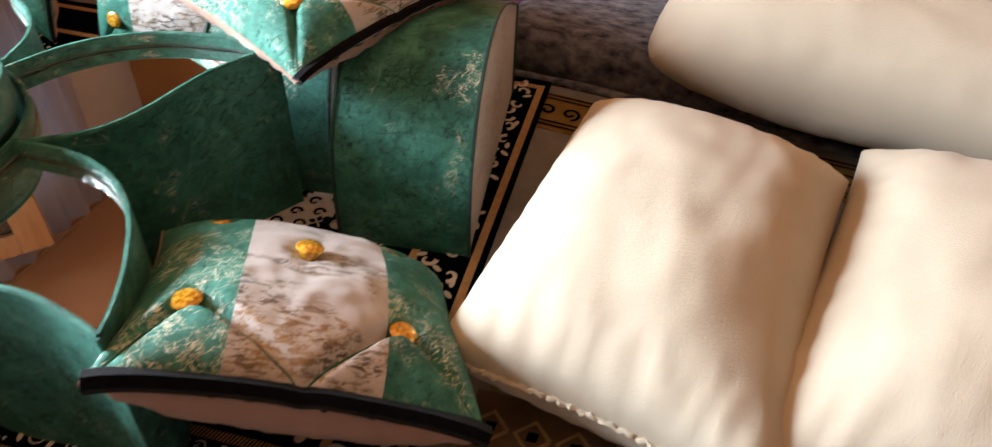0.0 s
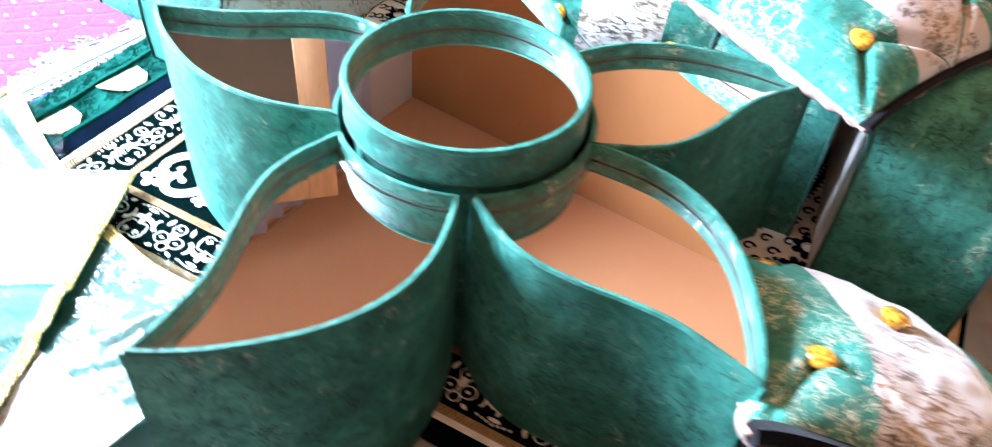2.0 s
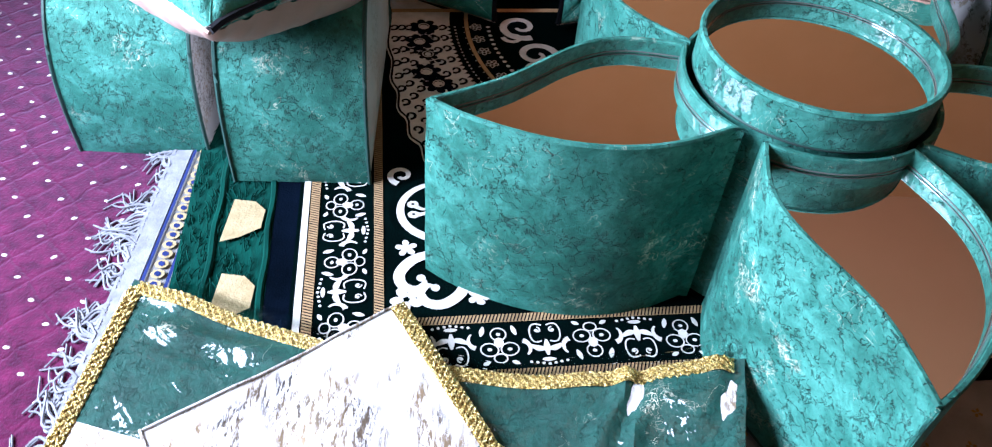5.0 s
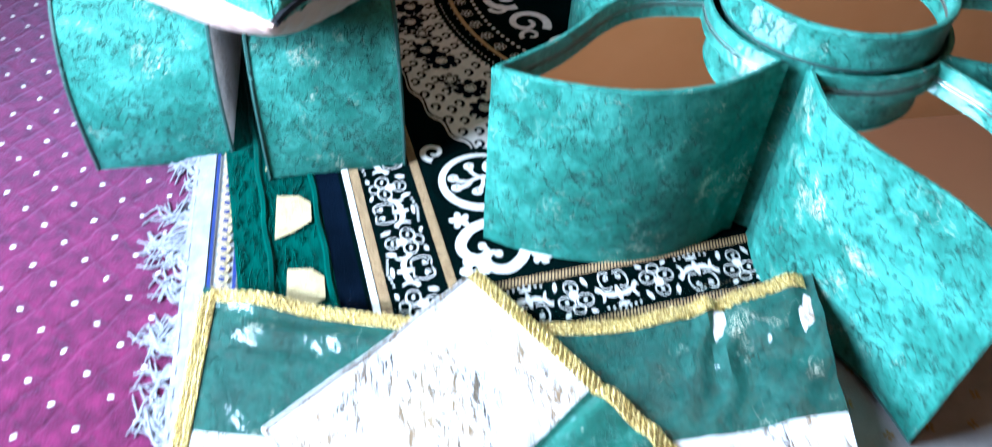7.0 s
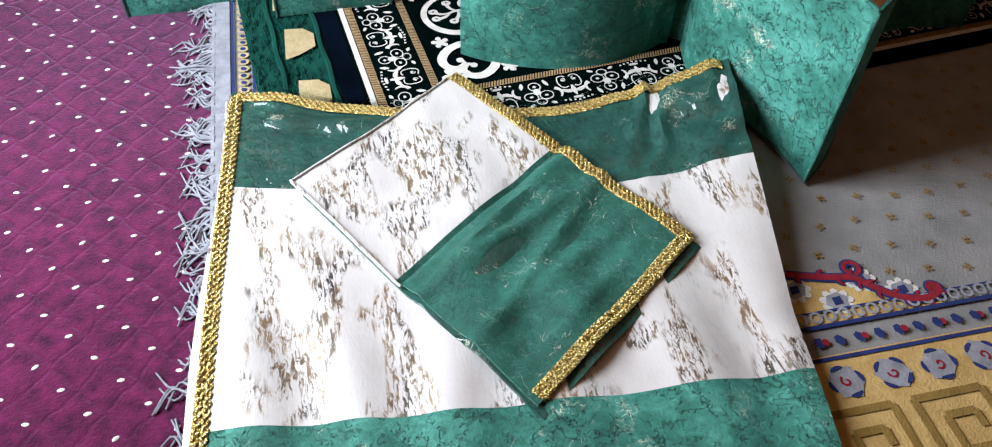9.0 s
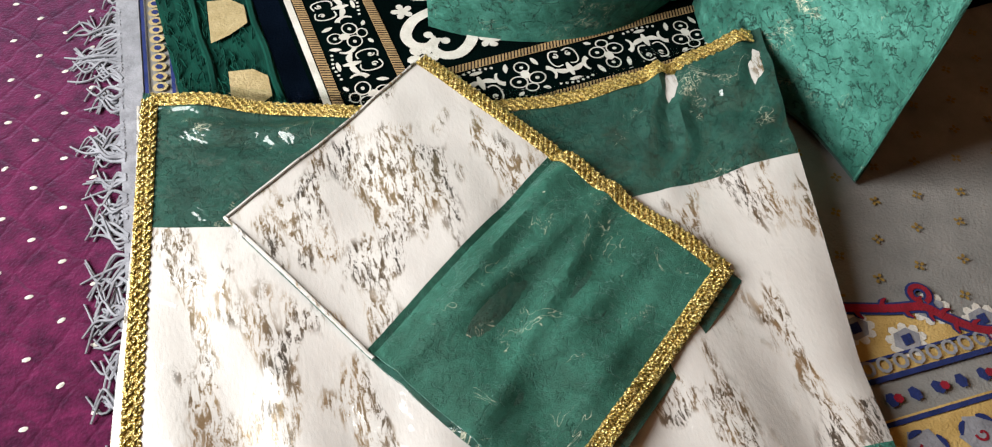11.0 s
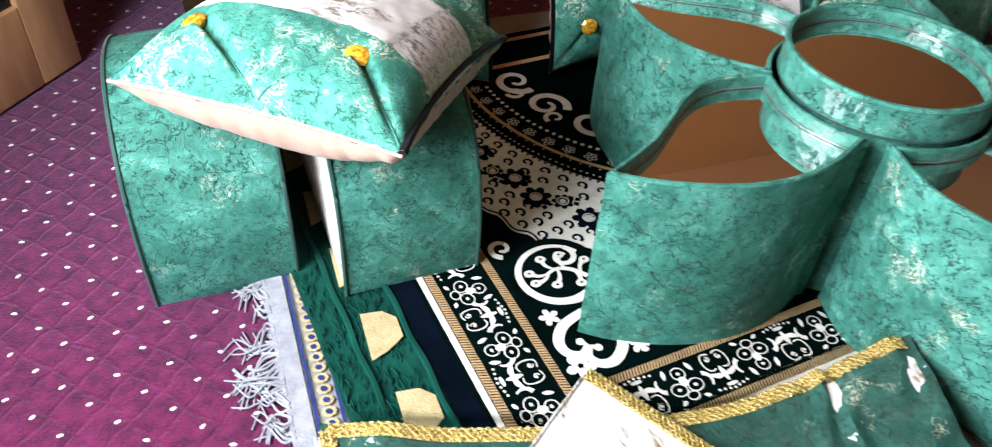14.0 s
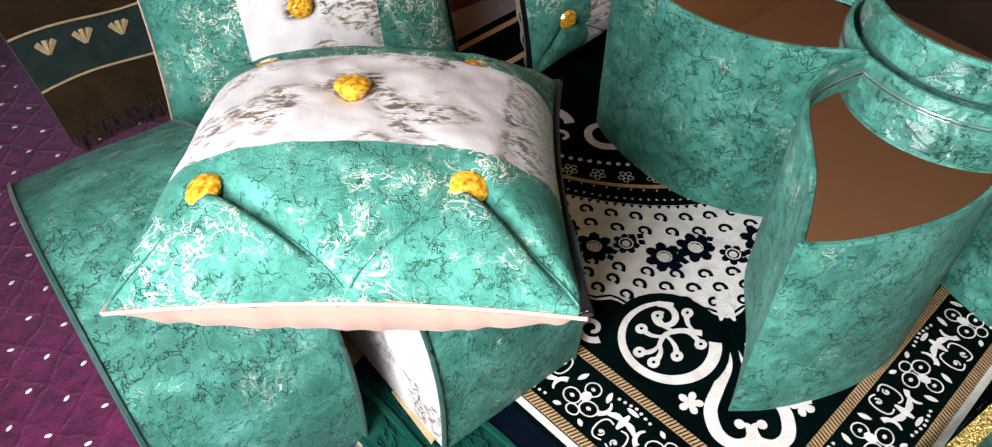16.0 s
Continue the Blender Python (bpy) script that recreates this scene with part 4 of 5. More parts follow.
# black floral blanket
BU0, BU1, BV0, BV1 = -1.655, 0.065, 0.652, 1.985
BZ = 0.006
blanket = thing("floral_blanket", pose(0, 0, 0, 0, 0, 6.0), "black plush blanket with cream scrolls and gold braid stripes", "blanket")
part("plush_ground", slab(bmesh.new(), BU0, BU1, BV0, BV1, -0.005, BZ, 40, 30, 0.0012), BLACK_PILE, blanket)
Z1, Z2, Z3 = BZ + 0.0022, BZ + 0.0030, BZ + 0.0038
IU0, IU1, IV0, IV1 = -1.504, -0.075, 0.820, 1.83    # inner stripe rectangle
bm = bmesh.new()
def rect_line(bm, u0, u1, v0, v1, w, z):
    ribbon(bm, [(u0 - w / 2, v0), (u1 + w / 2, v0)], w, z)
    ribbon(bm, [(u0 - w / 2, v1), (u1 + w / 2, v1)], w, z)
    ribbon(bm, [(u0, v0), (u0, v1)], w, z + 0.0001)
    ribbon(bm, [(u1, v0), (u1, v1)], w, z + 0.0001)
rect_line(bm, IU0, IU1, IV0, IV1, 0.017, Z1)
rect_line(bm, -1.624, 0.045, 0.707, 1.95, 0.017, Z1)
tagged(part("gold_stripes", bm, TAN_PILE, blanket, "twisted gold stripes"), kind="stuff")
bm = bmesh.new()      # dark slanting threads of the stripes
def hatch(bm, u0, v0, u1, v1, w, z):
    L = math.hypot(u1 - u0, v1 - v0)
    du, dv = (u1 - u0) / L, (v1 - v0) / L
    for s in np.arange(0, L, 0.0062):
        c = Vector((u0 + du * s, v0 + dv * s))
        t = Vector((du * 0.003 - dv * w / 2, dv * 0.003 + du * w / 2))
        ribbon(bm, [c - t, c + t], 0.0022, z)
for r in ((IU0, IV0, IU1, IV0), (IU0, IV0, IU0, IV1), (-1.624, 0.707, 0.045, 0.707), (-1.624, 0.707, -1.624, 1.95)):
    hatch(bm, *r, 0.016, Z2)
tagged(part("stripe_threads", bm, NAVY_PILE, blanket), kind="stuff")

cream = bmesh.new()
ribbon(cream, [(-1.647, 0.692), (0.06, 0.692)], 0.012, Z1)
ribbon(cream, [(-1.641, 0.692), (-1.641, 1.965)], 0.012, Z1 + 0.0001)


def border_motif(bm, s, off, flip, horizontal):
    """One repeat of the flower border: outlined pansy, lily, heart, leaf commas and a row of dots."""
    def P(a, b):
        b = b * flip
        return (s + a, off + b) if horizontal else (off - b, s + a)
    def line(pts, w, z=Z1):
        ribbon(bm, [P(*p) for p in pts], w, z)
    def dot(a, b, r, r2, turn=0.0, z=Z1):
        x, y = P(a, b)
        turn = turn * flip
        blob(bm, x, y, r, r2, z, turn if horizontal else turn + math.pi / 2, 8)
    def loop(a, b, rx, ry, ang, w=0.0024):
        line([(a + rx * math.cos(t) * math.cos(ang) - ry * math.sin(t) * math.sin(ang), b + rx * math.cos(t) * math.sin(ang) + ry * math.sin(t) * math.cos(ang)) for t in np.linspace(0, 2 * math.pi, 15)], w)
    for a, b, rx, ry in ((-0.062, -0.010, 0.015, 0.013), (-0.028, -0.010, 0.015, 0.013), (-0.045, 0.021, 0.013, 0.013), (-0.045, -0.028, 0.011, 0.009)):
        loop(a, b, rx, ry, 0.3 * (a + 0.045) / 0.021)
    dot(-0.045, 0.004, 0.0085, 0.0105)
    for sg in (-1, 1):          # heart of two outlined curls over the lily, and leaf commas
        line([(0.034 + sg * (0.004 + 0.022 * math.sin(t)), 0.036 - 0.030 * (t / 3.0) + 0.010 * math.sin(2 * t)) for t in np.linspace(0.0, 3.0, 14)], 0.0027)
        line(spiral(0.034 + sg * 0.013, 0.026, 0.0065, 0.9, 1.5, sg, 10), 0.0026)
        line([(0.034 + sg * (0.004 + 0.022 * t), -0.012 - 0.004 * t + 0.012 * t * t) for t in np.linspace(0, 1, 7)], lambda t: 0.003 + 0.008 * math.sin(math.pi * min(1, 0.15 + t * 0.8)))
        line([(0.034 + sg * 0.042 - sg * 0.014 * math.sin(t), -0.010 + 0.016 * math.cos(t)) for t in np.linspace(0.2, 2.5, 9)], lambda t: 0.009 * (1 - 0.75 * t) + 0.001)
    line([(0.034, -0.026), (0.034, -0.010), (0.034, 0.006)], lambda t: 0.004 + 0.009 * math.sin(math.pi * t))
    dot(0.034, -0.034, 0.012, 0.004)
    for a, b, r in ((-0.062, -0.010, 0.0042), (-0.028, -0.010, 0.0042), (-0.045, 0.021, 0.004), (0.020, 0.026, 0.0035), (0.048, 0.026, 0.0035)):
        dot(a, b, r, r * 0.8)
    for sg in (-1, 1):
        line([(-0.045 + sg * (0.030 - 0.006 * t), 0.018 + 0.020 * t) for t in np.linspace(0, 1, 5)], lambda t: 0.002 + 0.007 * math.sin(math.pi * t))
        line([(-0.045 + sg * (0.018 + 0.012 * t), -0.034 - 0.006 * t) for t in np.linspace(0, 1, 5)], lambda t: 0.002 + 0.006 * math.sin(math.pi * t))
    for k in range(7):
        dot(0.004 + 0.010 * k, -0.043 + 0.0018 * abs(k - 3), 0.0028, 0.0028)


for i in range(10):
    border_motif(cream, -1.42 + 0.158 * i, 0.765, 1 if i % 2 else -1, True)
for i in range(8):
    border_motif(cream, 0.86 + 0.148 * i, -1.566, 1 if i % 2 else -1, False)
for i in range(8):        # end strip of leaf shapes
    v = 0.78 + 0.15 * i
    for k in range(5):
        ribbon(cream, spiral(-0.015 + 0.03 * math.sin(k * 2.3), v + 0.03 * k, 0.018, 0.7, k * 1.7 + i, 1 if k % 2 else -1, 10), lambda t: 0.011 * (1 - 0.6 * t), Z1 + 0.0001 * k)
        blob(cream, 0.02 - 0.04 * ((k * 7 + i) % 3), v + 0.03 * k + 0.01, 0.006, 0.012, Z2, k, 7)


def corner_scrolls(bm, dark, fu, fv):
    """Corner ornament: a heart of two hooks, small flowers and a round palmette on each arm; fu, fv mirror it."""
    u0, v0 = (IU0 if fu > 0 else IU1), (IV0 if fv > 0 else IV1)
    for swap in (False, True):
        def M(pts):
            return [(u0 + fu * (p[1] if swap else p[0]), v0 + fv * (p[0] if swap else p[1])) for p in pts]
        def flower(a, b, r, turn):
            for q in range(5):
                t = q * 2 * math.pi / 5 + turn
                blob(bm, *M([(a + r * math.cos(t), b + r * math.sin(t))])[0], r * 0.62, r * 0.5, Z1, t, 8)
            blob(bm, *M([(a, b)])[0], r * 0.8, r * 0.8, Z1, 0, 8)
        # hook of the heart, thick in its bend, with a ball end
        hook = catmull([(0.182, 0.200), (0.150, 0.172), (0.105, 0.158), (0.062, 0.143), (0.037, 0.112), (0.040, 0.084), (0.062, 0.072), (0.080, 0.086), (0.072, 0.100)], 6)
        ribbon(bm, M(hook), lambda t: 0.006 + 0.015 * math.sin(math.pi * min(1.0, 0.08 + t * 0.95)), Z1)
        blob(bm, *M([(0.074, 0.098)])[0], 0.0085, 0.0085, Z1, 0, 9)
        flower(0.050, 0.172, 0.013, 0.4)
        # ring of the palmette on a black ground
        cx, cy = 0.119, 0.268
        blob(dark, *M([(cx, cy)])[0], 0.100, 0.100, Z2 + 0.0006, 0, 32)
        ring = [(cx + 0.078 * math.cos(t), cy + 0.076 * math.sin(t)) for t in np.linspace(0.55, 5.45, 34)]
        ribbon(bm, M(ring), lambda t: 0.006 + 0.015 * t ** 0.8, Z3 + 0.0004)
        spine = catmull([(cx + 0.052, cy - 0.030), (cx + 0.030, cy - 0.002), (cx + 0.004, cy + 0.010), (cx - 0.020, cy + 0.004)], 6)
        ribbon(bm, M(spine), lambda t: 0.012 - 0.005 * t, Z3 + 0.0004)
        for f, a, L in ((0.15, 0.95, 0.040), (0.45, 1.45, 0.040), (0.75, 1.95, 0.038), (1.0, 2.75, 0.036), (0.95, 3.55, 0.040), (0.70, 4.25, 0.044), (0.35, 4.75, 0.040)):
            p0 = Vector(spine[int(f * (len(spine) - 1))][:2])
            d = Vector((math.cos(a), math.sin(a)))
            pts = [p0 + d * L * t + Vector((-d.y, d.x)) * 0.006 * math.sin(math.pi * t) for t in np.linspace(0, 1, 7)]
            ribbon(bm, M(pts), lambda t: 0.005 + 0.006 * t, Z3 + 0.0004)
            blob(bm, *M([pts[-1]])[0], 0.0115, 0.0100, Z3 + 0.0005, 0, 10)
            blob(dark, *M([pts[-1]])[0], 0.0034, 0.0030, Z3 + 0.0014, 0, 6)
        # bud and curls beside the ring
        ribbon(bm, M([(0.232, 0.215), (0.246, 0.240), (0.252, 0.268)]), lambda t: 0.004 + 0.020 * math.sin(math.pi * t), Z3)
        ribbon(bm, M(spiral(0.046, 0.372, 0.026, 1.1, 4.4, -1, 24, 0.25)), lambda t: 0.013 - 0.006 * t, Z3)
        ribbon(bm, M(spiral(0.305, 0.150, 0.028, 1.1, 0.6, 1, 24, 0.25)), lambda t: 0.013 - 0.006 * t, Z3)
    for q in range(5):
        t = q * 2 * math.pi / 5 + 0.78
        blob(bm, u0 + fu * (0.047 + 0.017 * math.cos(t)), v0 + fv * (0.050 + 0.017 * math.sin(t)), 0.0125, 0.0095, Z1, t, 9)


dark = bmesh.new()
for fu in (1, -1):
    corner_scrolls(cream, dark, fu, 1)
tagged(part("cream_pattern", cream, CREAM_PILE, blanket, "raised cream scrolls and flowers"), kind="stuff")
tagged(part("black_pattern", dark, BLACK_PILE, blanket), kind="stuff")

# pale ring with black flowers round a black centre; the far half runs on under the mattress
CU, CV = (IU0 + IU1) / 2, 1.75


def level(t, k):
    """A point of the ring: k = 0 on its inner edge, 1 on its outer edge."""
    c, s = math.cos(t), math.sin(t)
    pw = lambda x, n: math.copysign(abs(x) ** (2 / n), x)
    n = 2.0 + 0.8 * min(1.0, max(0.0, k))
    a, b = 0.535 + 0.155 * k, 0.605 + 0.215 * k
    return Vector((CU + a * pw(c, n), CV + b * pw(s, n)))


def along(k, step):
    """Angles at even steps along a level, on the near half."""
    out, last = [], None
    for t in np.linspace(math.pi, 2 * math.pi, 900):
        p = level(t, k)
        if last is None or (p - last).length >= step:
            last = p
            out.append(t)
    return out


bm = bmesh.new()
ts = np.linspace(math.pi * 0.96, math.pi * 2.04, 160)
scallop = lambda i: 1.0 + 0.03 * math.sin(i * 1.05)
for i in range(159):
    bm.faces.new([bm.verts.new((*p, Z1 + 0.0001)) for p in (level(ts[i], scallop(i)), level(ts[i + 1], scallop(i + 1)), level(ts[i + 1], 0.0), level(ts[i], 0.0))])
part("pale_ring", bm, CREAM_PILE, blanket, "pale ground of the ring")
bm = bmesh.new()
ribbon(bm, [level(t, scallop(i) - 0.03) for i, t in enumerate(ts)], 0.005, Z2)
for k, step in ((0.13, 0.046), (0.27, 0.05), (0.66, 0.05), (0.78, 0.046), (0.90, 0.05)):
    for i, t in enumerate(along(k, step)):
        p = level(t, k)
        ribbon(bm, spiral(p.x, p.y, 0.0135, 0.9, t + 1.0 + 0.3 * math.sin(i), 1, 12, 0.3), lambda q: 0.0078 - 0.003 * q, Z2)
for i, t in enumerate(along(0.46, 0.062)):
    big = i % 3 != 2
    p = level(t, 0.46 + (0.05 if i % 2 else -0.04))
    r = 0.023 if big else 0.016
    for q in range(7):
        a = q * 2 * math.pi / 7 + i
        blob(bm, p.x + r * math.cos(a), p.y + r * math.sin(a), r * 0.62, r * 0.48, Z2 + 0.0002, a, 7)
    p = level(t + 0.04, 0.54 if i % 2 else 0.36)
    for q in range(4):
        a = q * math.pi / 2 + 0.6 * i
        blob(bm, p.x + 0.011 * math.cos(a), p.y + 0.011 * math.sin(a), 0.009, 0.0075, Z2, a, 4)
for t in along(0.02, 0.016):
    p = level(t, 0.02)
    blob(bm, p.x, p.y, 0.0065, 0.0065, Z2, t, 3)
tagged(part("flower_print", bm, NAVY_PILE, blanket, "black flowers and curls on the pale ring"), kind="stuff")
bm = bmesh.new()
for i, t in enumerate(along(0.46, 0.062)):
    p = level(t, 0.46 + (0.05 if i % 2 else -0.04))
    ring_line(bm, p.x, p.y, 0.013, 0.013, 0.0028, Z3 + 0.001, 0, 10)
    ring_line(bm, p.x, p.y, 0.006, 0.006, 0.0024, Z3 + 0.001, 0, 8)
for k, step, r in ((-0.08, 0.014, 0.0028), (-0.62, 0.019, 0.0055), (-0.22, 0.024, 0.0022)):
    for t in along(k, step):
        p = level(t, k)
        blob(bm, p.x, p.y, r, r, Z1, 0, 6)
for t in along(-0.42, 0.055):
    p = level(t, -0.42)
    for q in range(5):
        a = q * 2 * math.pi / 5 + t
        ring_line(bm, p.x + 0.010 * math.cos(a), p.y + 0.010 * math.sin(a), 0.006, 0.005, 0.002, Z1, a, 7)
for i, t in enumerate(along(-1.15, 0.13)):
    p = level(t, -1.15)
    ribbon(bm, spiral(p.x, p.y, 0.055, 1.25, t + 2.0, 1 if i % 2 else -1, 30, 0.18), lambda q: 0.022 - 0.012 * q, Z1)
    p = level(t + 0.12, -0.98)
    ribbon(bm, spiral(p.x, p.y, 0.026, 0.9, t, -1 if i % 2 else 1, 16, 0.3), lambda q: 0.013 - 0.006 * q, Z1)
tagged(part("centre_pattern", bm, CREAM_PILE, blanket), kind="stuff")
bm = bmesh.new()
ribbon(bm, [level(t, -0.27) for t in ts], 0.010, Z2)
part("ring_gold_line", bm, TAN_PILE, blanket)
# brown diamond mat under the pads
dm = thing("diamond_mat", pose(0.36, 0.80, -0.0045, 0, 0, 4), "brown woven mat with dark diamonds", "mat")
part("weave", slab(bmesh.new(), -0.32, 0.65, -0.36, 0.26, -0.003, 0.002, 6, 6, 0.001), TAN_WEAVE, dm)
bm, bm2 = bmesh.new(), bmesh.new()
for i in range(13):
    for j in range(9):
        x, y = -0.28 + 0.072 * i + (0.036 if j % 2 else 0), -0.32 + 0.064 * j
        ring_line(bm, x, y, 0.030, 0.030, 0.008, 0.0035, 0, 4)
        blob(bm2, x, y, 0.014, 0.012, 0.004, 0.785, 4)
tagged(part("tan_lattice", bm, TAN_PILE, dm), kind="stuff")
tagged(part("diamond_print", bm2, NAVY_PILE, dm), kind="stuff")

# ---- folded covers in clear film ----
def warped(bm, f, nu, nv, u0=0.0, u1=1.0, v0=0.0, v1=1.0, thick=0.004):
    g = [[bm.verts.new(f(u0 + (u1 - u0) * i / nu, v0 + (v1 - v0) * j / nv)) for j in range(nv + 1)] for i in range(nu + 1)]
    for i in range(nu):
        for j in range(nv):
            bm.faces.new((g[i][j], g[i + 1][j], g[i + 1][j + 1], g[i][j + 1]))
    bmesh.ops.recalc_face_normals(bm, faces=bm.faces)
    if sum(f_.normal.z for f_ in bm.faces) < 0:
        bmesh.ops.reverse_faces(bm, faces=bm.faces)
    bmesh.ops.solidify(bm, geom=bm.faces[:], thickness=thick)
    return bm


def big_cover(u, v):
    """u from the fringe side to the table side, v from the far edge to the near one."""
    a = Vector((-2.0, 0.722)).lerp(Vector((-2.095, -0.48)), v)
    b = Vector((-1.018, 0.533)).lerp(Vector((-1.20, -0.50)), v)
    p = a.lerp(b, u)
    sag = -0.055 * math.sin(math.pi * min(1, u * 1.05)) * (1 - v) ** 2
    lift = 0.098 * max(0.0, (u - 0.62) / 0.38) ** 1.6 * max(0.0, 1 - v * 1.9)
    z = 0.024 + lift + 0.006 * noise.noise(Vector((u * 7, v * 5, 1))) + 0.0065 * math.sin(u * 34 + 3 * noise.noise(Vector((u * 3, v * 3, 4)))) * (1 - abs(v - 0.55)) ** 2
    z += 0.010 * math.exp(-((u - 0.1) / 0.05) ** 2) * (1 - v)
    crimp = max(0.0, 1 - ((u - 0.9) / 0.16) ** 2) * max(0.0, 1 - (v / 0.26) ** 2)     # crumpled film in the corner
    z += 0.010 * crimp * math.sin(62 * (u + 0.55 * v) + 4 * noise.noise(Vector((u * 11, v * 11, 7))))
    crimp = max(0.0, 1 - ((u - 0.17) / 0.14) ** 2) * max(0.0, 1 - ((v - 0.05) / 0.06) ** 2)
    z += 0.007 * crimp * math.sin(55 * v * 2 + 9 * u)
    return Vector((p.x, p.y + sag, max(z, 0.017)))


cover = thing("folded_cover", pose(0, 0, 0), "folded green and pale velvet cover in clear film with gold braid", "cushion cover", "folded covers")
for a, b, m, nm in ((0.0, 0.225, GREEN_FILM, "green_band"), (0.225, 0.63, PALE_FILM, "pale_panel"), (0.63, 1.0, GREEN, "green_band")):
    part(nm, warped(bmesh.new(), big_cover, 110, int(110 * (b - a)) + 4, 0, 1, a, b), m, cover)
def braid(f, path, width, parent, lift=0.003):
    """A braid edging: a flat tape with four twisted gold cords along it."""
    n = len(path)
    tape = bmesh.new()
    rows = []
    for i, (u, v) in enumerate(path):
        p = f(u, v)
        q = f(*path[min(i + 1, n - 1)]) - f(*path[max(i - 1, 0)])
        side = Vector((-q.y, q.x, 0)).normalized()
        rows.append((tape.verts.new(p + side * width * 0.52 + Vector((0, 0, 0.0016))), tape.verts.new(p - side * width * 0.52 + Vector((0, 0, 0.0016)))))
    for a, c in zip(rows, rows[1:]):
        tape.faces.new((a[0], c[0], c[1], a[1]))
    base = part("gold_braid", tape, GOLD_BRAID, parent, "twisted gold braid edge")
    for off in (-0.5, 0.5):
        for strand in (0, 1):
            pts = []
            for i, (u, v) in enumerate(path):
                p = f(u, v)
                q = f(*path[min(i + 1, n - 1)]) - f(*path[max(i - 1, 0)])
                side = Vector((-q.y, q.x, 0)).normalized()
                a = i * 1.25 + strand * math.pi
                pts.append(p + side * (off * width / 2 + 0.2 * width * math.cos(a)) + Vector((0, 0, lift + 0.0016 * math.sin(a))))
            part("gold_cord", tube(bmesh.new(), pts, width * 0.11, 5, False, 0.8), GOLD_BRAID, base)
inset = 0.012
path = [(t, inset) for t in np.linspace(0.012, 0.985, 190)]
braid(big_cover, path, 0.025, cover)
path = [(inset, t) for t in np.linspace(0.012, 0.97, 200)]
braid(big_cover, path, 0.025, cover)
film, _fn, _fb = mat("clear_film", 0.04, 0.0, (0.92, 0.97, 0.96), Transmission_Weight=1.0, IOR=1.08)
def film_edge(u, v):
    p = big_cover(min(1, max(0, u)), 0.0)
    return p + Vector((0, 0.004 + 0.020 * v + 0.004 * math.sin(u * 9), 0.004 + 0.006 * math.sin(u * 25 + v)))
part("film_flap", warped(bmesh.new(), film_edge, 60, 3, 0.03, 0.97, 0, 1, 0.001), film, cover, "clear plastic flap along the far edge")
def under(u, v):
    p = big_cover(u, v)
    return p + Vector((-0.012 + 0.006 * math.sin(9 * v), -0.006, -0.0085))
part("under_layer", warped(bmesh.new(), under, 30, 30, 0.0, 1.0, 0.01, 1.0, 0.006), PALE_FILM, cover, "second folded layer below")

T, Rr, Ll = Vector((-1.546, 0.681, 0.045)), Vector((-1.226, 0.158, 0.055)), Vector((-1.895, 0.422, 0.045))
def small_cover(u, v):
    """u along the braided edge, v away from it."""
    p = T + (Rr - T) * u + (Ll - T) * v
    g = big_cover(min(1, max(0, (p.x + 2.03) / 0.98)), min(1, max(0, (0.72 - p.y) / 1.2))).z
    z = g + 0.014 + 0.004 * noise.noise(Vector((u * 6, v * 6, 3))) + 0.009 * math.exp(-((u - 0.55 - 0.07 * v) / 0.045) ** 2) * (1 - v * 0.6)
    folds = ((0.535, 0.05, 0.022, 0.016), (0.62, -0.10, 0.026, 0.013), (0.71, 0.12, 0.022, 0.011), (0.80, -0.06, 0.025, 0.008), (0.90, 0.04, 0.02, 0.005))
    z += sum(h * math.exp(-((u - c - k * (v - 0.4)) / w) ** 2) * (0.35 + 0.65 * math.sin(math.pi * min(1.0, v * 1.1))) for c, k, w, h in folds) * max(0.0, min(1.0, (u - 0.478) * 14))
    z -= 0.006 * math.exp(-((u - 0.49) / 0.012) ** 2)
    return Vector((p.x, p.y, z))
small = thing("folded_cushion_cover", pose(0, 0, 0), "small folded pale and green velvet cover with gold braid", "cushion cover", "folded covers")
part("pale_panel", warped(bmesh.new(), small_cover, 34, 40, 0, 0.475, 0, 1), PALE_LONG, small)
part("green_panel", warped(bmesh.new(), small_cover, 34, 40, 0.475, 1.0, 0, 0.985), SOFT_GREEN, small)
braid(small_cover, [(t, 0.02) for t in np.linspace(0.005, 0.99, 150)], 0.025, small)
braid(small_cover, [(0.985, t) for t in np.linspace(0.01, 0.96, 110)], 0.025, small)
def small_under(u, v):
    p = small_cover(u, v)
    return p + Vector((0.010, -0.016, -0.0075))
part("under_layer", warped(bmesh.new(), small_under, 24, 24, 0.03, 1.0, 0.0, 1.0, 0.005), GREEN_FILM, small, "second folded layer below")
part("hem", tube(bmesh.new(), [small_cover(0.003, t) + Vector((0, 0, 0.002)) for t in np.linspace(0, 1, 30)], 0.0026, 6), PALE_LONG, small)
part("hem", tube(bmesh.new(), [small_cover(t, 0.997) + Vector((0, 0, 0.002)) for t in np.linspace(0, 0.5, 30)], 0.0026, 6), PALE_LONG, small)

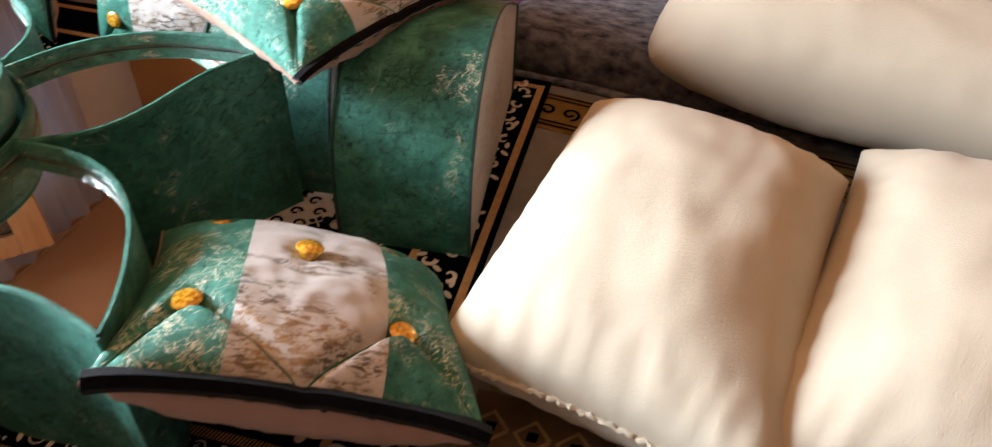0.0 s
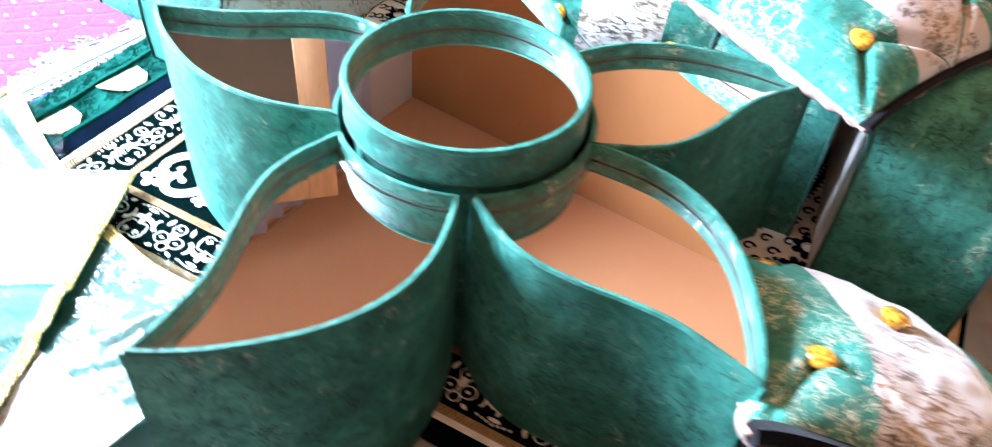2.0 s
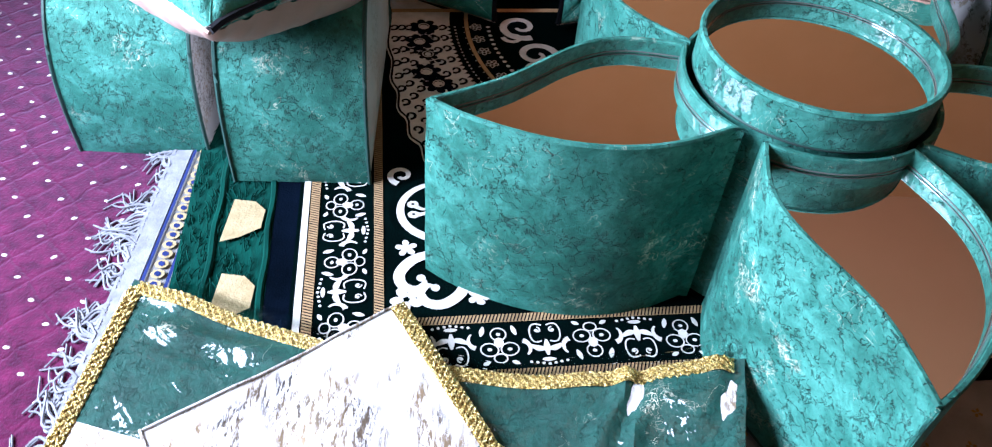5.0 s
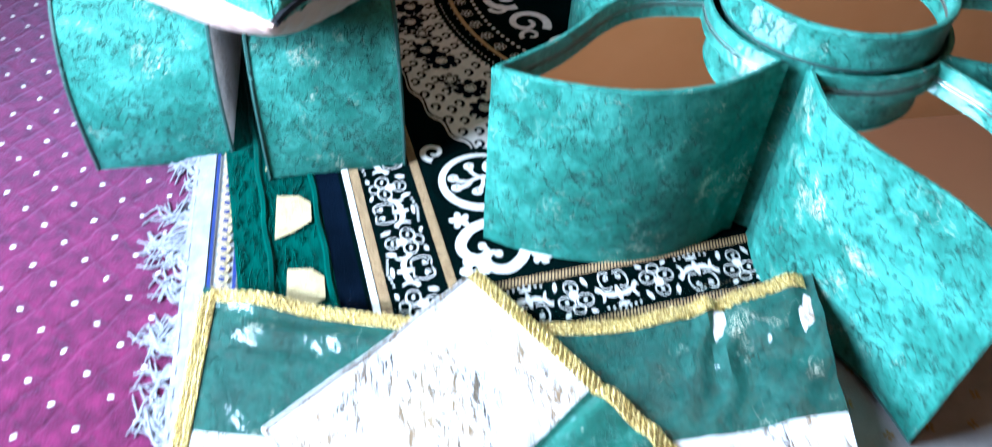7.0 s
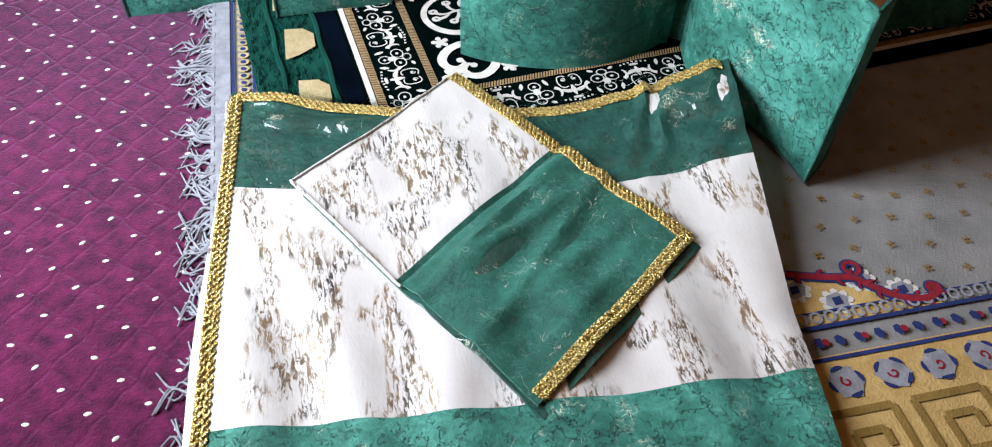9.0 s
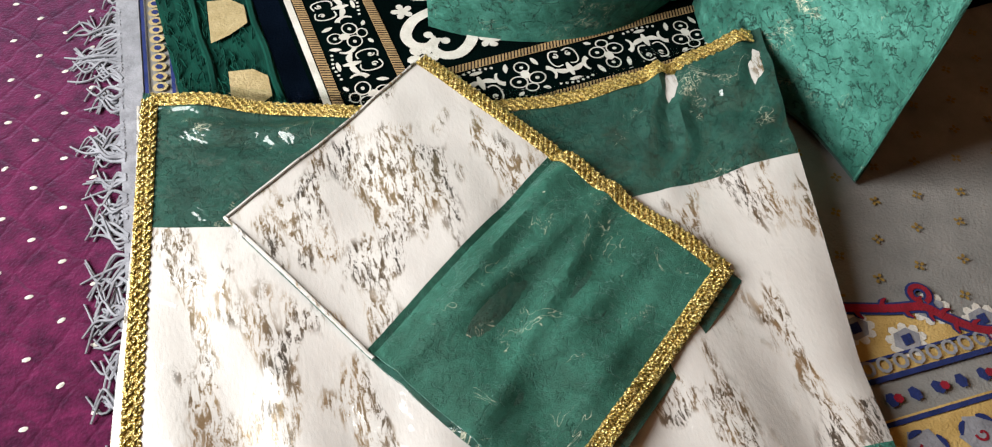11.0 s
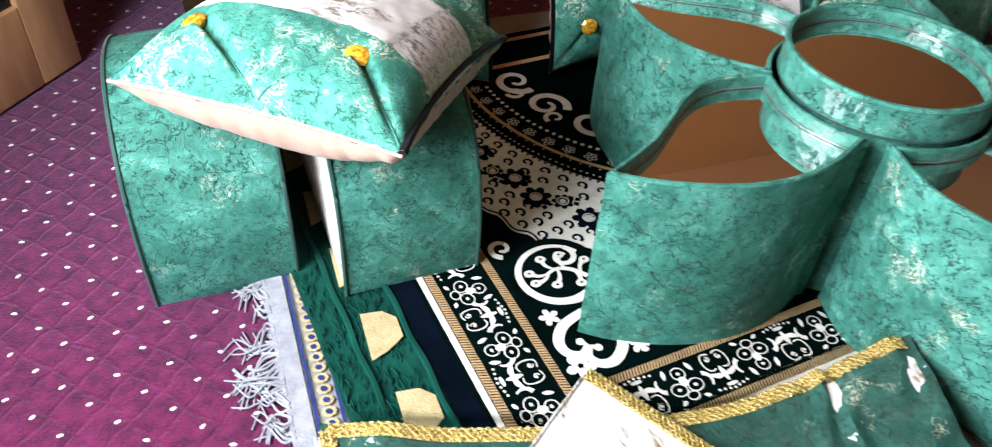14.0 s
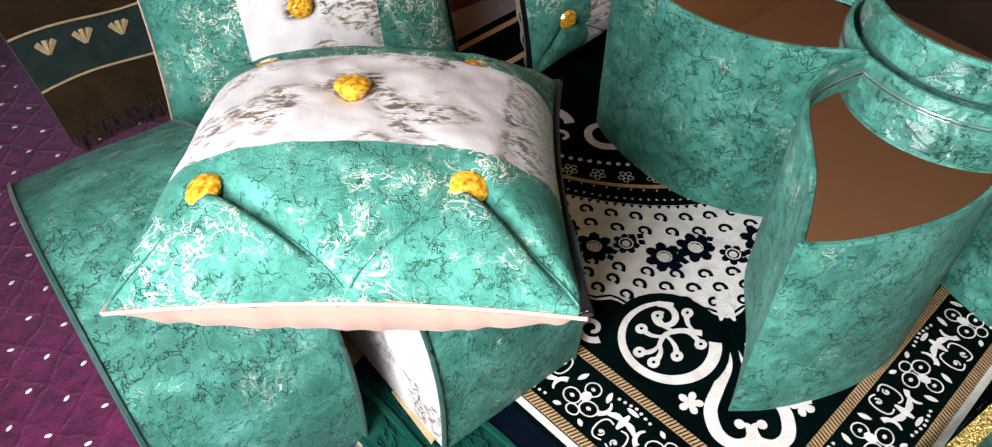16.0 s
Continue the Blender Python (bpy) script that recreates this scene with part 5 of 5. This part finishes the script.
# ---- further back ----
# grey mattress seat along the far side
seat = thing("floor_mattress", pose(0.75, 2.50, 0.0), "low mattress covered in a speckled grey blanket", "mattress")
bm = box(bmesh.new(), -1.05, 1.2, -0.50, 0.5, FLOOR, 0.14, 0.05)
GREY_BLANKET = cloth("speckled_grey_blanket", (0.012, 0.013, 0.03), (0.20, 0.20, 0.23), 26, 0.95, 120, 0.8, 0.2, (1, 2.2, 1))
part("mattress", bm, GREY_BLANKET, seat)
part("blanket_hem", tube(bmesh.new(), [(x, -0.505 + 0.004 * math.sin(x * 14), 0.0) for x in np.linspace(-1.03, 1.18, 40)], 0.012, 8), GREY_BLANKET, seat, "rolled blanket hem")

# folded woven throw with striped end and short fringe
th = thing("folded_throw", pose(-1.94, 2.08, FLOOR, 0, 0, 4), "folded brown woven throw with patterned band and fringe", "throw")
def throw_f(u, v):
    a = v * 1.35
    y = 0.62 * v - 0.10 + 0.10 * math.cos(a * 1.6)
    z = 0.02 + 0.34 * math.sin(min(1.0, v * 1.25) * math.pi / 2) ** 0.8
    return Vector((-0.16 + 0.34 * u - 0.05 * v, y, z + 0.010 * math.sin(u * 5 + v * 4)))
part("woven_cloth", warped(bmesh.new(), throw_f, 14, 24, 0, 1, 0, 1, 0.03), BROWN_WOOL, th)
TEAL_WOOL = cloth("dark_teal_wool", (0.010, 0.018, 0.016), (0.018, 0.03, 0.027), 30, 0.95, 200, 0.5)
up = lambda f, d: (lambda u, v: f(u, v) + Vector((0, -d * 0.6, d)))
part("patterned_band", warped(bmesh.new(), up(throw_f, 0.006), 14, 5, 0, 1, 0.09, 0.21, 0.004), TEAL_WOOL, th, "dark teal patterned band")
for v in (0.085, 0.215):
    part("pale_line", tube(bmesh.new(), [up(throw_f, 0.008)(u, v) for u in np.linspace(0, 1, 14)], 0.003, 5), BEIGE_PILE, th)
for i in range(4):
    bm = bmesh.new()
    c0 = up(throw_f, 0.008)(0.16 + 0.22 * i, 0.15)
    for q in (-0.5, 0.1, 0.7):
        tube(bm, [c0, c0 + Vector((0.03 * math.sin(q), 0.02, 0.02 * math.cos(q)))], lambda s: 0.004 + 0.004 * s, 5)
    part("pale_figure", bm, BEIGE_PILE, th)
bm = bmesh.new()
for u in np.linspace(0.01, 0.99, 60):
    p = throw_f(u, 0.0)
    tube(bm, [p, p + Vector((random.uniform(-0.01, 0.01), -0.02, -0.004)), p + Vector((random.uniform(-0.015, 0.015), -0.045, -0.014))], 0.0024, 4)
part("fringe", bm, BROWN_WOOL, th)
